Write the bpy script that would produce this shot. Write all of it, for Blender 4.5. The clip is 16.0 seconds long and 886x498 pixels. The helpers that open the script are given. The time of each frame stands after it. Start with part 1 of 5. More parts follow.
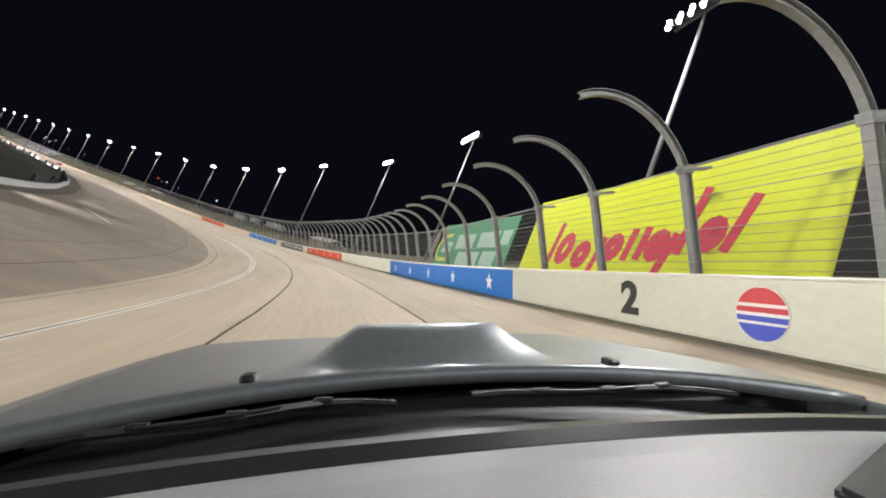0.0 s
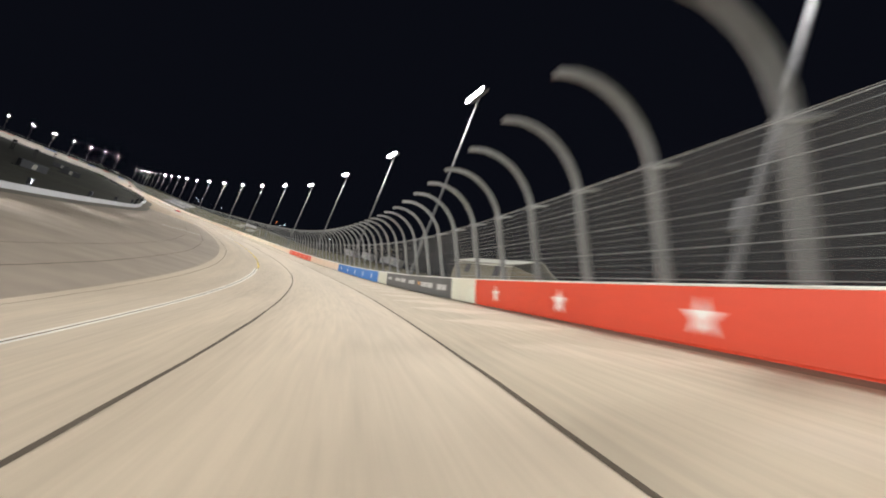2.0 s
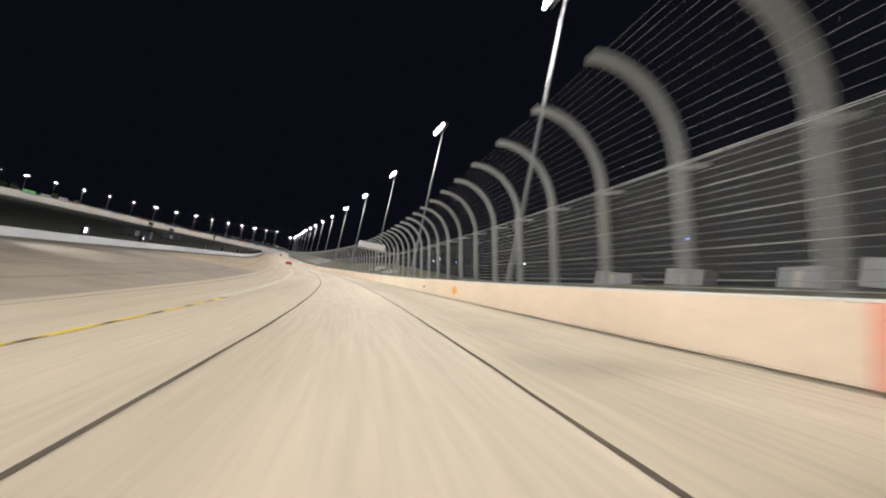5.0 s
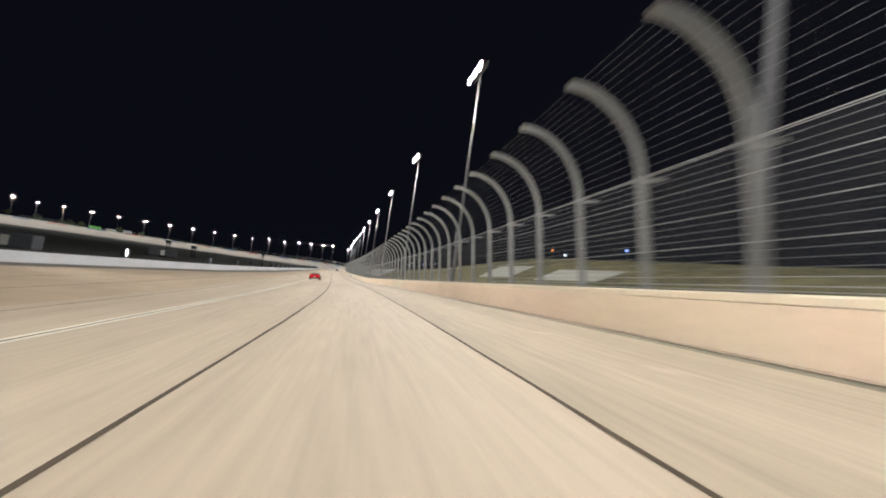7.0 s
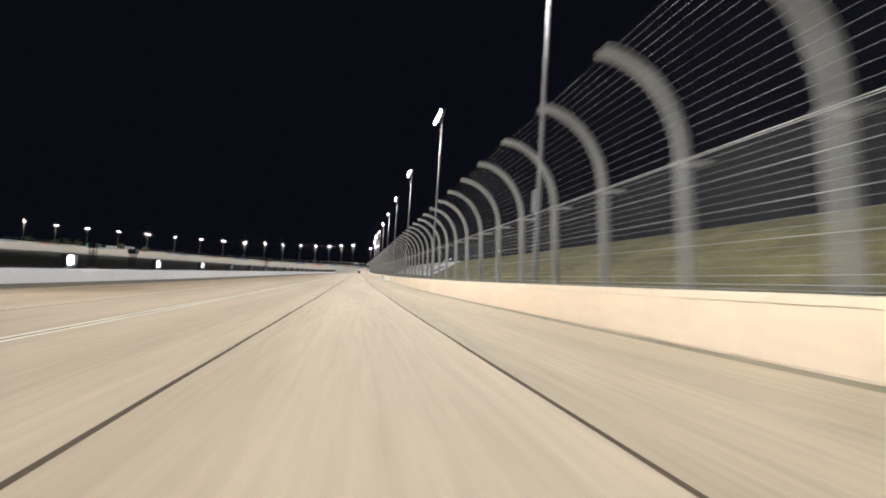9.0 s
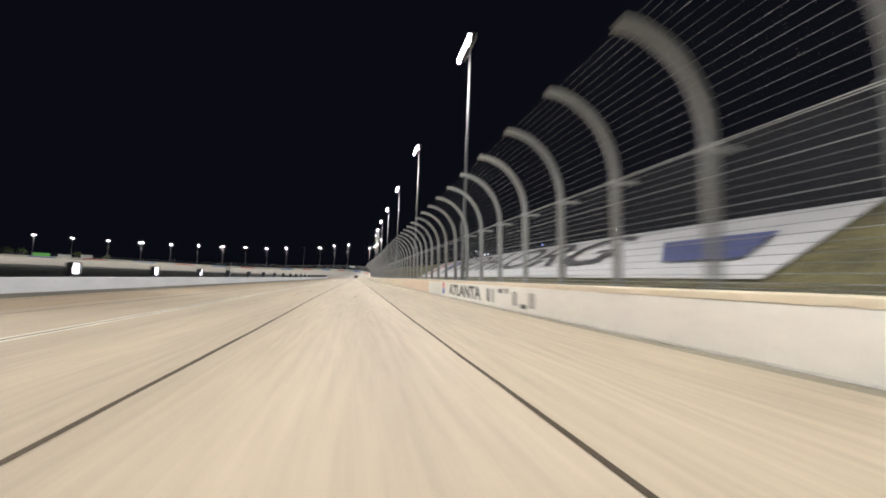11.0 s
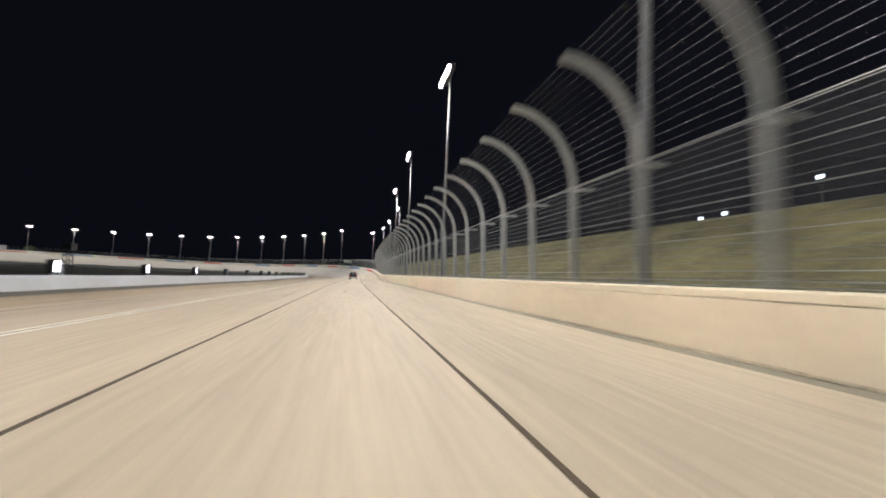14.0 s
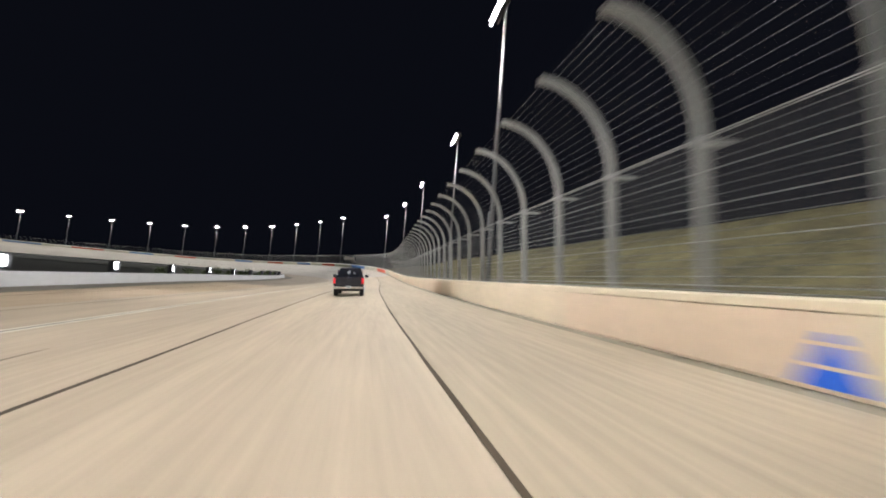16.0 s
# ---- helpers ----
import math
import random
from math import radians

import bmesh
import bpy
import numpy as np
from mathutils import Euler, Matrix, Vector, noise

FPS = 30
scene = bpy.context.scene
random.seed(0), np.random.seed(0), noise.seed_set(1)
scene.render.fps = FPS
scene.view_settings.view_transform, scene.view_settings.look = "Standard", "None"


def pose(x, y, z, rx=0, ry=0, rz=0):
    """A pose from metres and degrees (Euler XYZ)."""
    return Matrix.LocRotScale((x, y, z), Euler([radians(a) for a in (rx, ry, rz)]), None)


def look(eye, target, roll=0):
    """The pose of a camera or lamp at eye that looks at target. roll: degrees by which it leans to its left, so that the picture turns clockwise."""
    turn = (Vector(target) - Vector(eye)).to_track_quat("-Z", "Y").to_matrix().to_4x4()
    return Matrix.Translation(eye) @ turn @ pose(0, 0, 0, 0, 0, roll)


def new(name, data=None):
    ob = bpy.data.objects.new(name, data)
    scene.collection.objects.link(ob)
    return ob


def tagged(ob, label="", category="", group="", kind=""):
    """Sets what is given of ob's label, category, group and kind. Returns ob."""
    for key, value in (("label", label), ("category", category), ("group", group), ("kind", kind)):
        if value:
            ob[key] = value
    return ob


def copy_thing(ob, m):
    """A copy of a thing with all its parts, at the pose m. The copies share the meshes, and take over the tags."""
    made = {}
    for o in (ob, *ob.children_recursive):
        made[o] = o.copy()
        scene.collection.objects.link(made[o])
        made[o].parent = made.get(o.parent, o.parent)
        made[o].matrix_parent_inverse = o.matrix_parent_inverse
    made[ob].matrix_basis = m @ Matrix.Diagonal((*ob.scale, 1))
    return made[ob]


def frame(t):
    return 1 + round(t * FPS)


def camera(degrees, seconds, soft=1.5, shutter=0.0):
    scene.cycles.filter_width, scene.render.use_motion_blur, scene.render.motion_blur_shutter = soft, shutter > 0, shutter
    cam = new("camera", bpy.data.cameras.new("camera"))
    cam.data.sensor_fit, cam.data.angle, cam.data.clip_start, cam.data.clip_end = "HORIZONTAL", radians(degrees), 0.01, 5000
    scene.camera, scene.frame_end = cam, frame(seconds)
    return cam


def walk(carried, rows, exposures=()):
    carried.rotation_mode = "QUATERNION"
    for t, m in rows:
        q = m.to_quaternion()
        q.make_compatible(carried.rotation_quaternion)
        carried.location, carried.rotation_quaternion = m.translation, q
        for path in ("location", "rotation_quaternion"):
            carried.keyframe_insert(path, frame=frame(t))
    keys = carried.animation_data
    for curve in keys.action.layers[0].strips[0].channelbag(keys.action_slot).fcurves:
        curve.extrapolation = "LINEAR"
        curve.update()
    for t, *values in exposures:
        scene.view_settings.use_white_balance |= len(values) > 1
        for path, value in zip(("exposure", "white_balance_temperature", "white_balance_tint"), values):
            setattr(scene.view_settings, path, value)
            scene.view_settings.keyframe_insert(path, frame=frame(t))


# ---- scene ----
cam = camera(92.9, 16.0, soft=1.9, shutter=0.4)

# The oval: curvature (1/m) and banking (degrees) every 56.5 m along the outer wall.
KNOT = np.arange(-1, 21) * 56.5
CURVE = [0.00219, 0.00342, 0.00469, 0.00355, 0.00209, 0.00191, 0.001, -0.00017, -8e-05, 0.0, 9e-05, -0.00026, -0.00124, 0.00183,
         0.00367, 0.00385, 0.00311, 0.00404, 0.00481, 0.00437, 0.00477, 0.00745]
BANK = [20.4, 22.6, 22.4, 15.6, 10.8, 8.0, 5.2, 2.0, 1.3, 1.7, 1.6, 2.7, 3.7, 6.2, 15.2, 21.0, 22.7, 21.5, 21.8, 23.4, 25.9, 29.9]
STEP = 2.26
STA = np.arange(-67.8, 1695, STEP)
_head = np.cumsum(np.interp(STA, KNOT, CURVE)) * STEP
_head = np.minimum(_head - np.interp(452, STA, _head), math.pi)
_bank = np.radians(np.interp(STA, KNOT, BANK))
_bank = np.convolve(np.pad(_bank, 10, mode="edge"), np.ones(21) / 21, "valid")
_x, _y = np.cumsum(np.cos(_head)) * STEP, np.cumsum(np.sin(_head)) * STEP
_z = 19.21 * np.sin(_bank)
_dz = np.gradient(_z, STEP)
BEND = 15.95  # where the banked lanes meet the apron


def inner(s):
    """Metres from the outer wall to the inner one."""
    return float(np.interp(s, [-68, 126, 172, 205, 256, 314, 365, 597, 639, 770], [37.6, 38.7, 36.5, 33.5, 31.0, 24.0, 22.0, 21.3, 25.0, 31]))


def station(s):
    """Foot of the outer wall at s metres along it: place, level inward way, forward, inward along the banking, up from the track."""
    h, b, x, y, z, dz = (float(np.interp(s, STA, a)) for a in (_head, _bank, _x, _y, _z, _dz))
    w, n, t = Vector((x, y, z)), Vector((-math.sin(h), math.cos(h), 0)), Vector((math.cos(h), math.sin(h), dz)).normalized()
    e = n * math.cos(b) - Vector((0, 0, math.sin(b)))
    e = (e - t * e.dot(t)).normalized()
    return w, n, t, e, t.cross(e), b


def on(s, u, v=0.0):
    """A point u metres in from the wall's foot, v metres off the track."""
    w, n, t, e, up, b = station(s)
    if u <= BEND:
        return w + e * u + up * v
    a = b * 0.1
    return w + e * BEND + (n * math.cos(a) - Vector((0, 0, math.sin(a)))) * (u - BEND) + up * v


def outside(s, o, v=0.0):
    """A point o metres level outward from the wall's foot, v metres above it."""
    w, n = station(s)[:2]
    return w - n * o + Vector((0, 0, v))


def placed(s, u, v=0.0, turn=0.0):
    """Pose on the track: x forward, y inward (left), z off the track."""
    w, n, t, e, up, b = station(s)
    m = Matrix((t, e, up)).transposed().to_4x4()
    return Matrix.Translation(on(s, u, v)) @ m @ pose(0, 0, 0, 0, 0, turn)


def ride(s, d, yaw, pitch, roll):
    """Camera pose in the car: d metres in from the wall, 1.15 m off the track."""
    w, n, t, e, up, b = station(s)
    y, p, r = radians(yaw), radians(pitch), radians(roll)
    f, g = t * math.cos(y) + e * math.sin(y), t * math.sin(y) - e * math.cos(y)
    f, h = f * math.cos(p) + up * math.sin(p), up * math.cos(p) - f * math.sin(p)
    g, h = g * math.cos(r) - h * math.sin(r), g * math.sin(r) + h * math.cos(r)
    return Matrix.Translation(w + e * d + up * 1.151) @ Matrix((g, h, -f)).transposed().to_4x4()


# seconds, metres along the wall, metres in from it, yaw, pitch, roll to the track
DRIVE = [(0.0, 0.0, 5.85, -12.72, 2.71, -0.32), (0.034, 0.0, 5.85, -12.72, 2.71, -0.32), (0.1, 2.2, 5.83, -12.57, 2.78, -0.26),
         (0.2, 5.4, 5.81, -12.41, 2.86, -0.2), (0.3, 8.7, 5.79, -12.26, 2.93, -0.14), (0.4, 12.05, 5.77, -12.1, 3.01, -0.08),
         (0.5, 15.39, 5.75, -11.95, 3.08, -0.02), (1.0, 31.18, 5.8, -11.56, 3.91, -0.83), (1.5, 47.42, 5.71, -11.39, 3.93, -0.33),
         (2.0, 64.15, 5.67, -11.67, 4.23, 0.14), (2.5, 81.21, 5.63, -12.11, 4.5, -0.06), (3.0, 98.41, 5.71, -12.23, 4.54, -0.2),
         (3.5, 115.83, 5.7, -12.03, 4.83, -0.35), (4.0, 133.54, 5.72, -11.68, 4.59, -0.61), (4.5, 151.58, 5.83, -11.66, 4.55, -0.79),
         (5.0, 170.4, 5.91, -11.06, 4.47, -1.29), (5.5, 189.0, 5.93, -11.02, 4.42, -1.18), (6.0, 207.6, 5.95, -10.98, 4.38, -1.08),
         (6.5, 226.01, 5.97, -10.95, 4.34, -0.97), (7.0, 244.96, 6.0, -10.91, 4.3, -0.87), (7.5, 264.14, 6.02, -10.87, 4.26, -0.76),
         (8.0, 283.61, 6.02, -11.11, 4.12, -0.71), (8.5, 303.23, 6.15, -11.76, 4.19, -0.24), (9.0, 322.84, 5.94, -11.84, 4.22, -0.77),
         (9.5, 342.39, 5.88, -11.82, 4.17, -0.79), (10.0, 361.79, 5.82, -11.81, 4.12, -0.81), (10.5, 381.1, 5.75, -11.79, 4.07, -0.83),
         (11.0, 400.35, 5.69, -11.77, 4.03, -0.85), (11.5, 419.59, 5.62, -11.75, 3.98, -0.87), (12.0, 438.84, 5.51, -11.64, 4.04, -0.78),
         (12.5, 458.06, 5.45, -11.73, 3.91, -0.64), (13.0, 477.18, 5.46, -11.79, 4.22, -0.6), (13.5, 496.16, 5.34, -11.93, 4.0, -0.76),
         (14.0, 514.94, 5.38, -12.22, 3.64, -0.85), (14.5, 533.49, 5.09, -12.32, 3.68, -1.2), (15.0, 551.78, 5.0, -12.15, 3.78, -0.71),
         (15.5, 569.84, 4.91, -11.65, 3.78, -0.64), (16.0, 587.69, 4.97, -10.75, 3.92, -1.38)]
walk(cam, [(t, ride(s, *rest)) for t, s, *rest in DRIVE], exposures=[(0, -0.2), (0.5, -0.1), (1.0, -0.05), (2.0, 0.0), (3.0, 0.0), (16, 0.0)])

# ---- night sky and floodlights ----
world = bpy.data.worlds.new("night")
scene.world = world
world.use_nodes = True
world.node_tree.nodes["Background"].inputs[0].default_value = (0.0031, 0.0036, 0.0063, 1)
world.node_tree.nodes["Background"].inputs[1].default_value = 1.0

POLE_STEP, POLE_FIRST = 30.343, 72.81
# how far each pole stands off an even spacing, and how high its lamps are over the wall's foot
POLE_AT = [12, 42, 73, 103, 133, 164, 194, 225, 285, 315, 346, 437, 467, 497, 528, 558, 588, 619, 649, 680]
POLE_OFF = [4.8, 3.9, 2.4, 1.9, 2.4, 0.7, 0.0, -0.6, -2.3, -2.6, -2.6, -1.9, -1.9, -1.8, -1.9, -2.9, -3.4, -2.9, -1.2, 0]
LAMP_AT = [17, 46, 75, 105, 136, 164, 194, 225, 640, 649, 660]
LAMP_UP = [18.0, 19.0, 20.5, 21.6, 21.9, 21.7, 20.9, 21.6, 21.6, 22.3, 22.3]
POLE_OUT_AT = [46, 75, 105, 136, 164, 630, 645, 658, 664]  # metres out from the wall
POLE_OUT = [6.0, 5.5, 2.7, 3.2, 3.1, 3.2, 5.5, 5.5, 4.06]


def pole_station(i):
    s = POLE_FIRST + POLE_STEP * i + (34.03 if i >= 23 else 0)
    return s + float(np.interp(s, POLE_AT, POLE_OFF))


flood = bpy.data.lights.new("flood", "SPOT")
flood.energy, flood.spot_size, flood.spot_blend, flood.shadow_soft_size = 16800, radians(172), 0.6, 1.6
flood.color = (0.98, 0.98, 0.97)

low_flood = bpy.data.lights.new("low_flood", "SPOT")
low_flood.energy, low_flood.spot_size, low_flood.spot_blend, low_flood.shadow_soft_size = 20500, radians(84), 0.6, 0.25
low_flood.color = (1.0, 0.98, 0.95)

turn_flood = low_flood.copy()
turn_flood.name, turn_flood.energy = "turn_flood", 36000

# ---- materials ----
def mat(name, base, rough=0.6, metal=0.0, spread=0.15, scale=3.0, fine=40.0, bump=0.05, coat=0.0, stretch=(1, 1, 1), coords="Object", tint=None, blotch=0.5):
    """Paint, stone, metal: a base colour that wanders at two scales, with a little relief."""
    m = bpy.data.materials.new(name)
    m.use_nodes = True
    t = m.node_tree
    b = t.nodes["Principled BSDF"]
    b.inputs["Roughness"].default_value, b.inputs["Metallic"].default_value = rough, metal
    b.inputs["Coat Weight"].default_value = coat
    co, mp = t.nodes.new("ShaderNodeTexCoord"), t.nodes.new("ShaderNodeMapping")
    mp.inputs["Scale"].default_value = stretch
    t.links.new(co.outputs[coords], mp.inputs[0])
    big, small = t.nodes.new("ShaderNodeTexNoise"), t.nodes.new("ShaderNodeTexNoise")
    for n, sc, de in ((big, scale, 5), (small, fine, 3)):
        n.inputs["Scale"].default_value, n.inputs["Detail"].default_value = sc, de
        t.links.new(mp.outputs[0], n.inputs["Vector"])
    mix = t.nodes.new("ShaderNodeMix")
    mix.data_type = "FLOAT"
    mix.inputs[0].default_value = 1 - blotch
    t.links.new(big.outputs[0], mix.inputs[2])
    t.links.new(small.outputs[0], mix.inputs[3])
    ramp = t.nodes.new("ShaderNodeValToRGB")
    lo = [c * (1 - spread) for c in (tint or base)]
    hi = [min(1, c * (1 + spread)) for c in base]
    ramp.color_ramp.elements[0].position, ramp.color_ramp.elements[1].position = 0.32, 0.68
    ramp.color_ramp.elements[0].color, ramp.color_ramp.elements[1].color = (*lo, 1), (*hi, 1)
    t.links.new(mix.outputs[0], ramp.inputs[0])
    t.links.new(ramp.outputs[0], b.inputs["Base Color"])
    if bump:
        bp = t.nodes.new("ShaderNodeBump")
        bp.inputs["Strength"].default_value, bp.inputs["Distance"].default_value = bump, 0.01
        t.links.new(small.outputs[0], bp.inputs["Height"])
        t.links.new(bp.outputs[0], b.inputs["Normal"])
    return m


def glow(name, colour, strength):
    m = bpy.data.materials.new(name)
    m.use_nodes = True
    b = m.node_tree.nodes["Principled BSDF"]
    b.inputs["Base Color"].default_value = (*colour, 1)
    b.inputs["Emission Color"].default_value, b.inputs["Emission Strength"].default_value = (*colour, 1), strength
    return m


def netting(name, colour, cover):
    """Wire mesh too fine to tell its wires apart: part wire, part gap."""
    m = bpy.data.materials.new(name)
    m.use_nodes = True
    b = m.node_tree.nodes["Principled BSDF"]
    b.inputs["Base Color"].default_value, b.inputs["Roughness"].default_value, b.inputs["Metallic"].default_value = (*colour, 1), 0.5, 0.0
    b.inputs["Alpha"].default_value = cover
    return m


PAVE = mat("track_concrete", (0.525, 0.43, 0.315), 0.75, spread=0.17, scale=0.7, fine=8, bump=0.15, stretch=(0.06, 1, 1), coords="UV", blotch=0.6)
OUTERLANE = mat("outer_lane_concrete", (0.46, 0.378, 0.272), 0.8, spread=0.2, scale=0.6, fine=8, bump=0.15, stretch=(0.06, 1, 1), coords="UV", blotch=0.6)
APRON = mat("apron_asphalt", (0.365, 0.30, 0.235), 0.85, spread=0.2, scale=0.8, fine=7, bump=0.2, stretch=(0.06, 1, 1), coords="UV")
INNERLANE = mat("tan_inner_lane", (0.50, 0.385, 0.265), 0.85, spread=0.14, scale=0.5, fine=7, bump=0.2, stretch=(0.06, 1, 1), coords="UV")
FARPAVE = mat("bleached_concrete", (0.47, 0.42, 0.36), 0.75, spread=0.12, scale=0.3, fine=5, bump=0.1, stretch=(0.06, 1, 1), coords="UV")
SEAM = mat("seam_tar", (0.085, 0.062, 0.04), 1.0, spread=0.3, scale=1)
GUTTER = mat("wall_foot_strip", (0.25, 0.225, 0.165), 0.9, spread=0.3, scale=0.6, fine=6)
WHITELINE = mat("white_road_paint", (0.80, 0.76, 0.68), 0.6, spread=0.25, scale=1.5, fine=12)
WORNLINE = mat("worn_white_road_paint", (0.80, 0.74, 0.64), 0.7, spread=0.3, scale=0.8, fine=6, stretch=(0.3, 1, 1), coords="UV")
TYREMARK = mat("tyre_mark", (0.15, 0.12, 0.09), 0.9, spread=0.35, scale=1.2, fine=9)
YELLOWLINE = mat("yellow_road_paint", (0.80, 0.56, 0.03), 0.6, spread=0.25, scale=1.5, fine=12)
WALLWHITE = mat("white_wall_paint", (0.62, 0.61, 0.50), 0.55, spread=0.07, scale=0.35, fine=5, stretch=(1, 1, 2))
INNERWHITE = mat("inner_wall_paint", (0.56, 0.56, 0.57), 0.6, spread=0.1, scale=0.3, fine=5)
WALLSHADE = mat("inner_wall_shade", (0.19, 0.17, 0.135), 0.9, spread=0.3, scale=0.6, fine=7, stretch=(0.06, 1, 1), coords="UV")
ORANGEMARK = mat("orange_decal", (0.75, 0.33, 0.05), 0.5, spread=0.08)
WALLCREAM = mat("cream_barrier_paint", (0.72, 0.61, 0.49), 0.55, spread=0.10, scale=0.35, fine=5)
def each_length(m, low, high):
    """Tints every length of the barrier by its own chance value, painting in patchy lamp light."""
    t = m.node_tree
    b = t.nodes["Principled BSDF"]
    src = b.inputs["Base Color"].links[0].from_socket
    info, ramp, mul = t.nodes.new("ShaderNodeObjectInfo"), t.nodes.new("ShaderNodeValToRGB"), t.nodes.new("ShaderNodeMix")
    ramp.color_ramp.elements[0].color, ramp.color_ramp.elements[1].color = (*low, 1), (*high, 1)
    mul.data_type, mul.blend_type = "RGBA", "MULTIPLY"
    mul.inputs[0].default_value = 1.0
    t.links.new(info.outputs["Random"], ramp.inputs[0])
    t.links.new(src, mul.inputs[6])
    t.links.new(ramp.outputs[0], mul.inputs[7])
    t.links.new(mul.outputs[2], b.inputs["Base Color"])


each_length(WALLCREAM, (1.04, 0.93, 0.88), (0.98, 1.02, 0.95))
WALLBLUE = mat("blue_wall_paint", (0.012, 0.155, 0.50), 0.5, spread=0.06, scale=0.4, fine=6)
WALLRED = mat("red_wall_paint", (0.64, 0.055, 0.018), 0.5, spread=0.08, scale=0.4, fine=6)
WALLGREY = mat("charcoal_wall_vinyl", (0.075, 0.075, 0.075), 0.5, spread=0.15, scale=0.4, fine=6)
CAPWHITE = mat("wall_cap_paint", (0.66, 0.63, 0.56), 0.5, spread=0.1, scale=0.8)
BARRIERWHITE = mat("white_barrier_paint", (0.82, 0.785, 0.72), 0.55, spread=0.08, scale=0.35, fine=5)
STEEL = mat("galvanised_steel", (0.236, 0.238, 0.232), 0.55, metal=0.2, spread=0.2, scale=1.2, fine=18)
CABLE = mat("wire_rope", (0.19, 0.195, 0.20), 0.5, metal=0.2, spread=0.25, scale=0.6)
ROPE = mat("heavy_wire_rope", (0.29, 0.29, 0.285), 0.5, metal=0.1, spread=0.2, scale=0.6)
POLEMAT = mat("lamp_pole_steel", (0.11, 0.11, 0.115), 0.5, metal=0.3, spread=0.12, scale=0.6, fine=10)
NET_LOW = netting("chain_link_low", (0.30, 0.30, 0.31), 0.055)
NET_TURN = netting("turn_chain_link", (0.34, 0.325, 0.30), 0.085)
NET_HIGH = netting("chain_link_high", (0.3, 0.28, 0.28), 0.006)
GRASS = mat("bank_grass", (0.115, 0.098, 0.04), 0.95, spread=0.5, scale=0.35, fine=3.5, bump=0.6, tint=(0.058, 0.052, 0.022))
DIRT = mat("infield_ground", (0.05, 0.048, 0.03), 0.95, spread=0.4, scale=0.03, fine=0.7)
LAMPGLOW = glow("lamp_glow", (1.0, 0.96, 0.92), 200)
MIRRORGLOW = glow("low_light_glow", (0.95, 0.97, 1.0), 14)
FARGLOW = glow("distant_light", (0.75, 0.85, 1.0), 5)
FARBLUE = glow("distant_blue_light", (0.2, 0.3, 1.0), 3)
DARKMETAL = mat("dark_metal", (0.04, 0.04, 0.045), 0.5, metal=0.5)
BANNERWHITE = mat("white_banner", (0.50, 0.49, 0.49), 0.6, spread=0.08, scale=0.25, fine=3)
BANNERBLACK = mat("black_banner_print", (0.035, 0.03, 0.035), 0.6, spread=0.2, scale=0.5)
BANNERBLUE = mat("blue_banner_print", (0.055, 0.065, 0.165), 0.6, spread=0.15, scale=0.5)
BANNERRED = mat("red_banner_print", (0.25, 0.055, 0.06), 0.6, spread=0.15, scale=0.5)
BOARDYELLOW = mat("yellow_board", (0.66, 0.72, 0.012), 0.6, spread=0.08, scale=0.4, fine=5)
BOARDGREEN = mat("green_board", (0.05, 0.26, 0.12), 0.55, spread=0.15, scale=0.4, fine=5)
BOARDMINT = mat("mint_board_print", (0.40, 0.56, 0.45), 0.55, spread=0.15, scale=0.4)
BOARDSWIRL = mat("yellow_board_print", (0.62, 0.60, 0.08), 0.55, spread=0.15, scale=0.4)
PRINTRED = mat("red_board_print", (0.55, 0.02, 0.06), 0.55, spread=0.15, scale=0.5)
STAR = mat("white_star_paint", (0.8, 0.78, 0.75), 0.5, spread=0.05)
SHIELDRED = mat("red_decal", (0.6, 0.06, 0.07), 0.5)
SHIELDBLUE = mat("blue_decal", (0.07, 0.1, 0.5), 0.5)
CONEBLUE = mat("cone_blue_decal", (0.01, 0.13, 0.75), 0.5)
PALEINK = mat("pale_wall_print", (0.52, 0.52, 0.51), 0.55, spread=0.45, scale=5, fine=30)
GREYINK = mat("grey_wall_print", (0.33, 0.31, 0.28), 0.55)
BLACKPAINT = mat("black_paint", (0.03, 0.03, 0.03), 0.55)
SHEDWALL = mat("beige_metal_siding", (0.17, 0.15, 0.105), 0.6, spread=0.15, scale=0.6, fine=8)
SHEDROOF = mat("pale_metal_roof", (0.33, 0.325, 0.28), 0.5, spread=0.12, scale=0.8)
TENTGREEN = mat("green_awning", (0.16, 0.55, 0.12), 0.6, spread=0.15, scale=0.3)
BARK = mat("tree_bark", (0.09, 0.07, 0.05), 0.9, spread=0.3)
LEAF = mat("tree_leaves", (0.07, 0.10, 0.03), 0.8, spread=0.45, scale=0.7, fine=4)
TRAILERWHITE = mat("white_trailer_panel", (0.42, 0.42, 0.43), 0.5, spread=0.08, scale=0.5)
TRAILERGREY = mat("grey_trailer_panel", (0.09, 0.095, 0.105), 0.5, spread=0.15, scale=0.5)
FARORANGE = glow("distant_orange_light", (1.0, 0.25, 0.05), 3)
BROWNMARK = mat("dark_scuff_print", (0.16, 0.10, 0.06), 0.6, spread=0.3)


# ---- mesh helpers ----
def part(name, bm, material, parent=None, label="", smooth=False):
    me = bpy.data.meshes.new(name)
    bmesh.ops.recalc_face_normals(bm, faces=bm.faces)
    bm.to_mesh(me)
    bm.free()
    if smooth:
        for p in me.polygons:
            p.use_smooth = True
    me.materials.append(material)
    ob = new(name, me)
    ob.parent = parent
    if label:
        tagged(ob, label)
    return ob


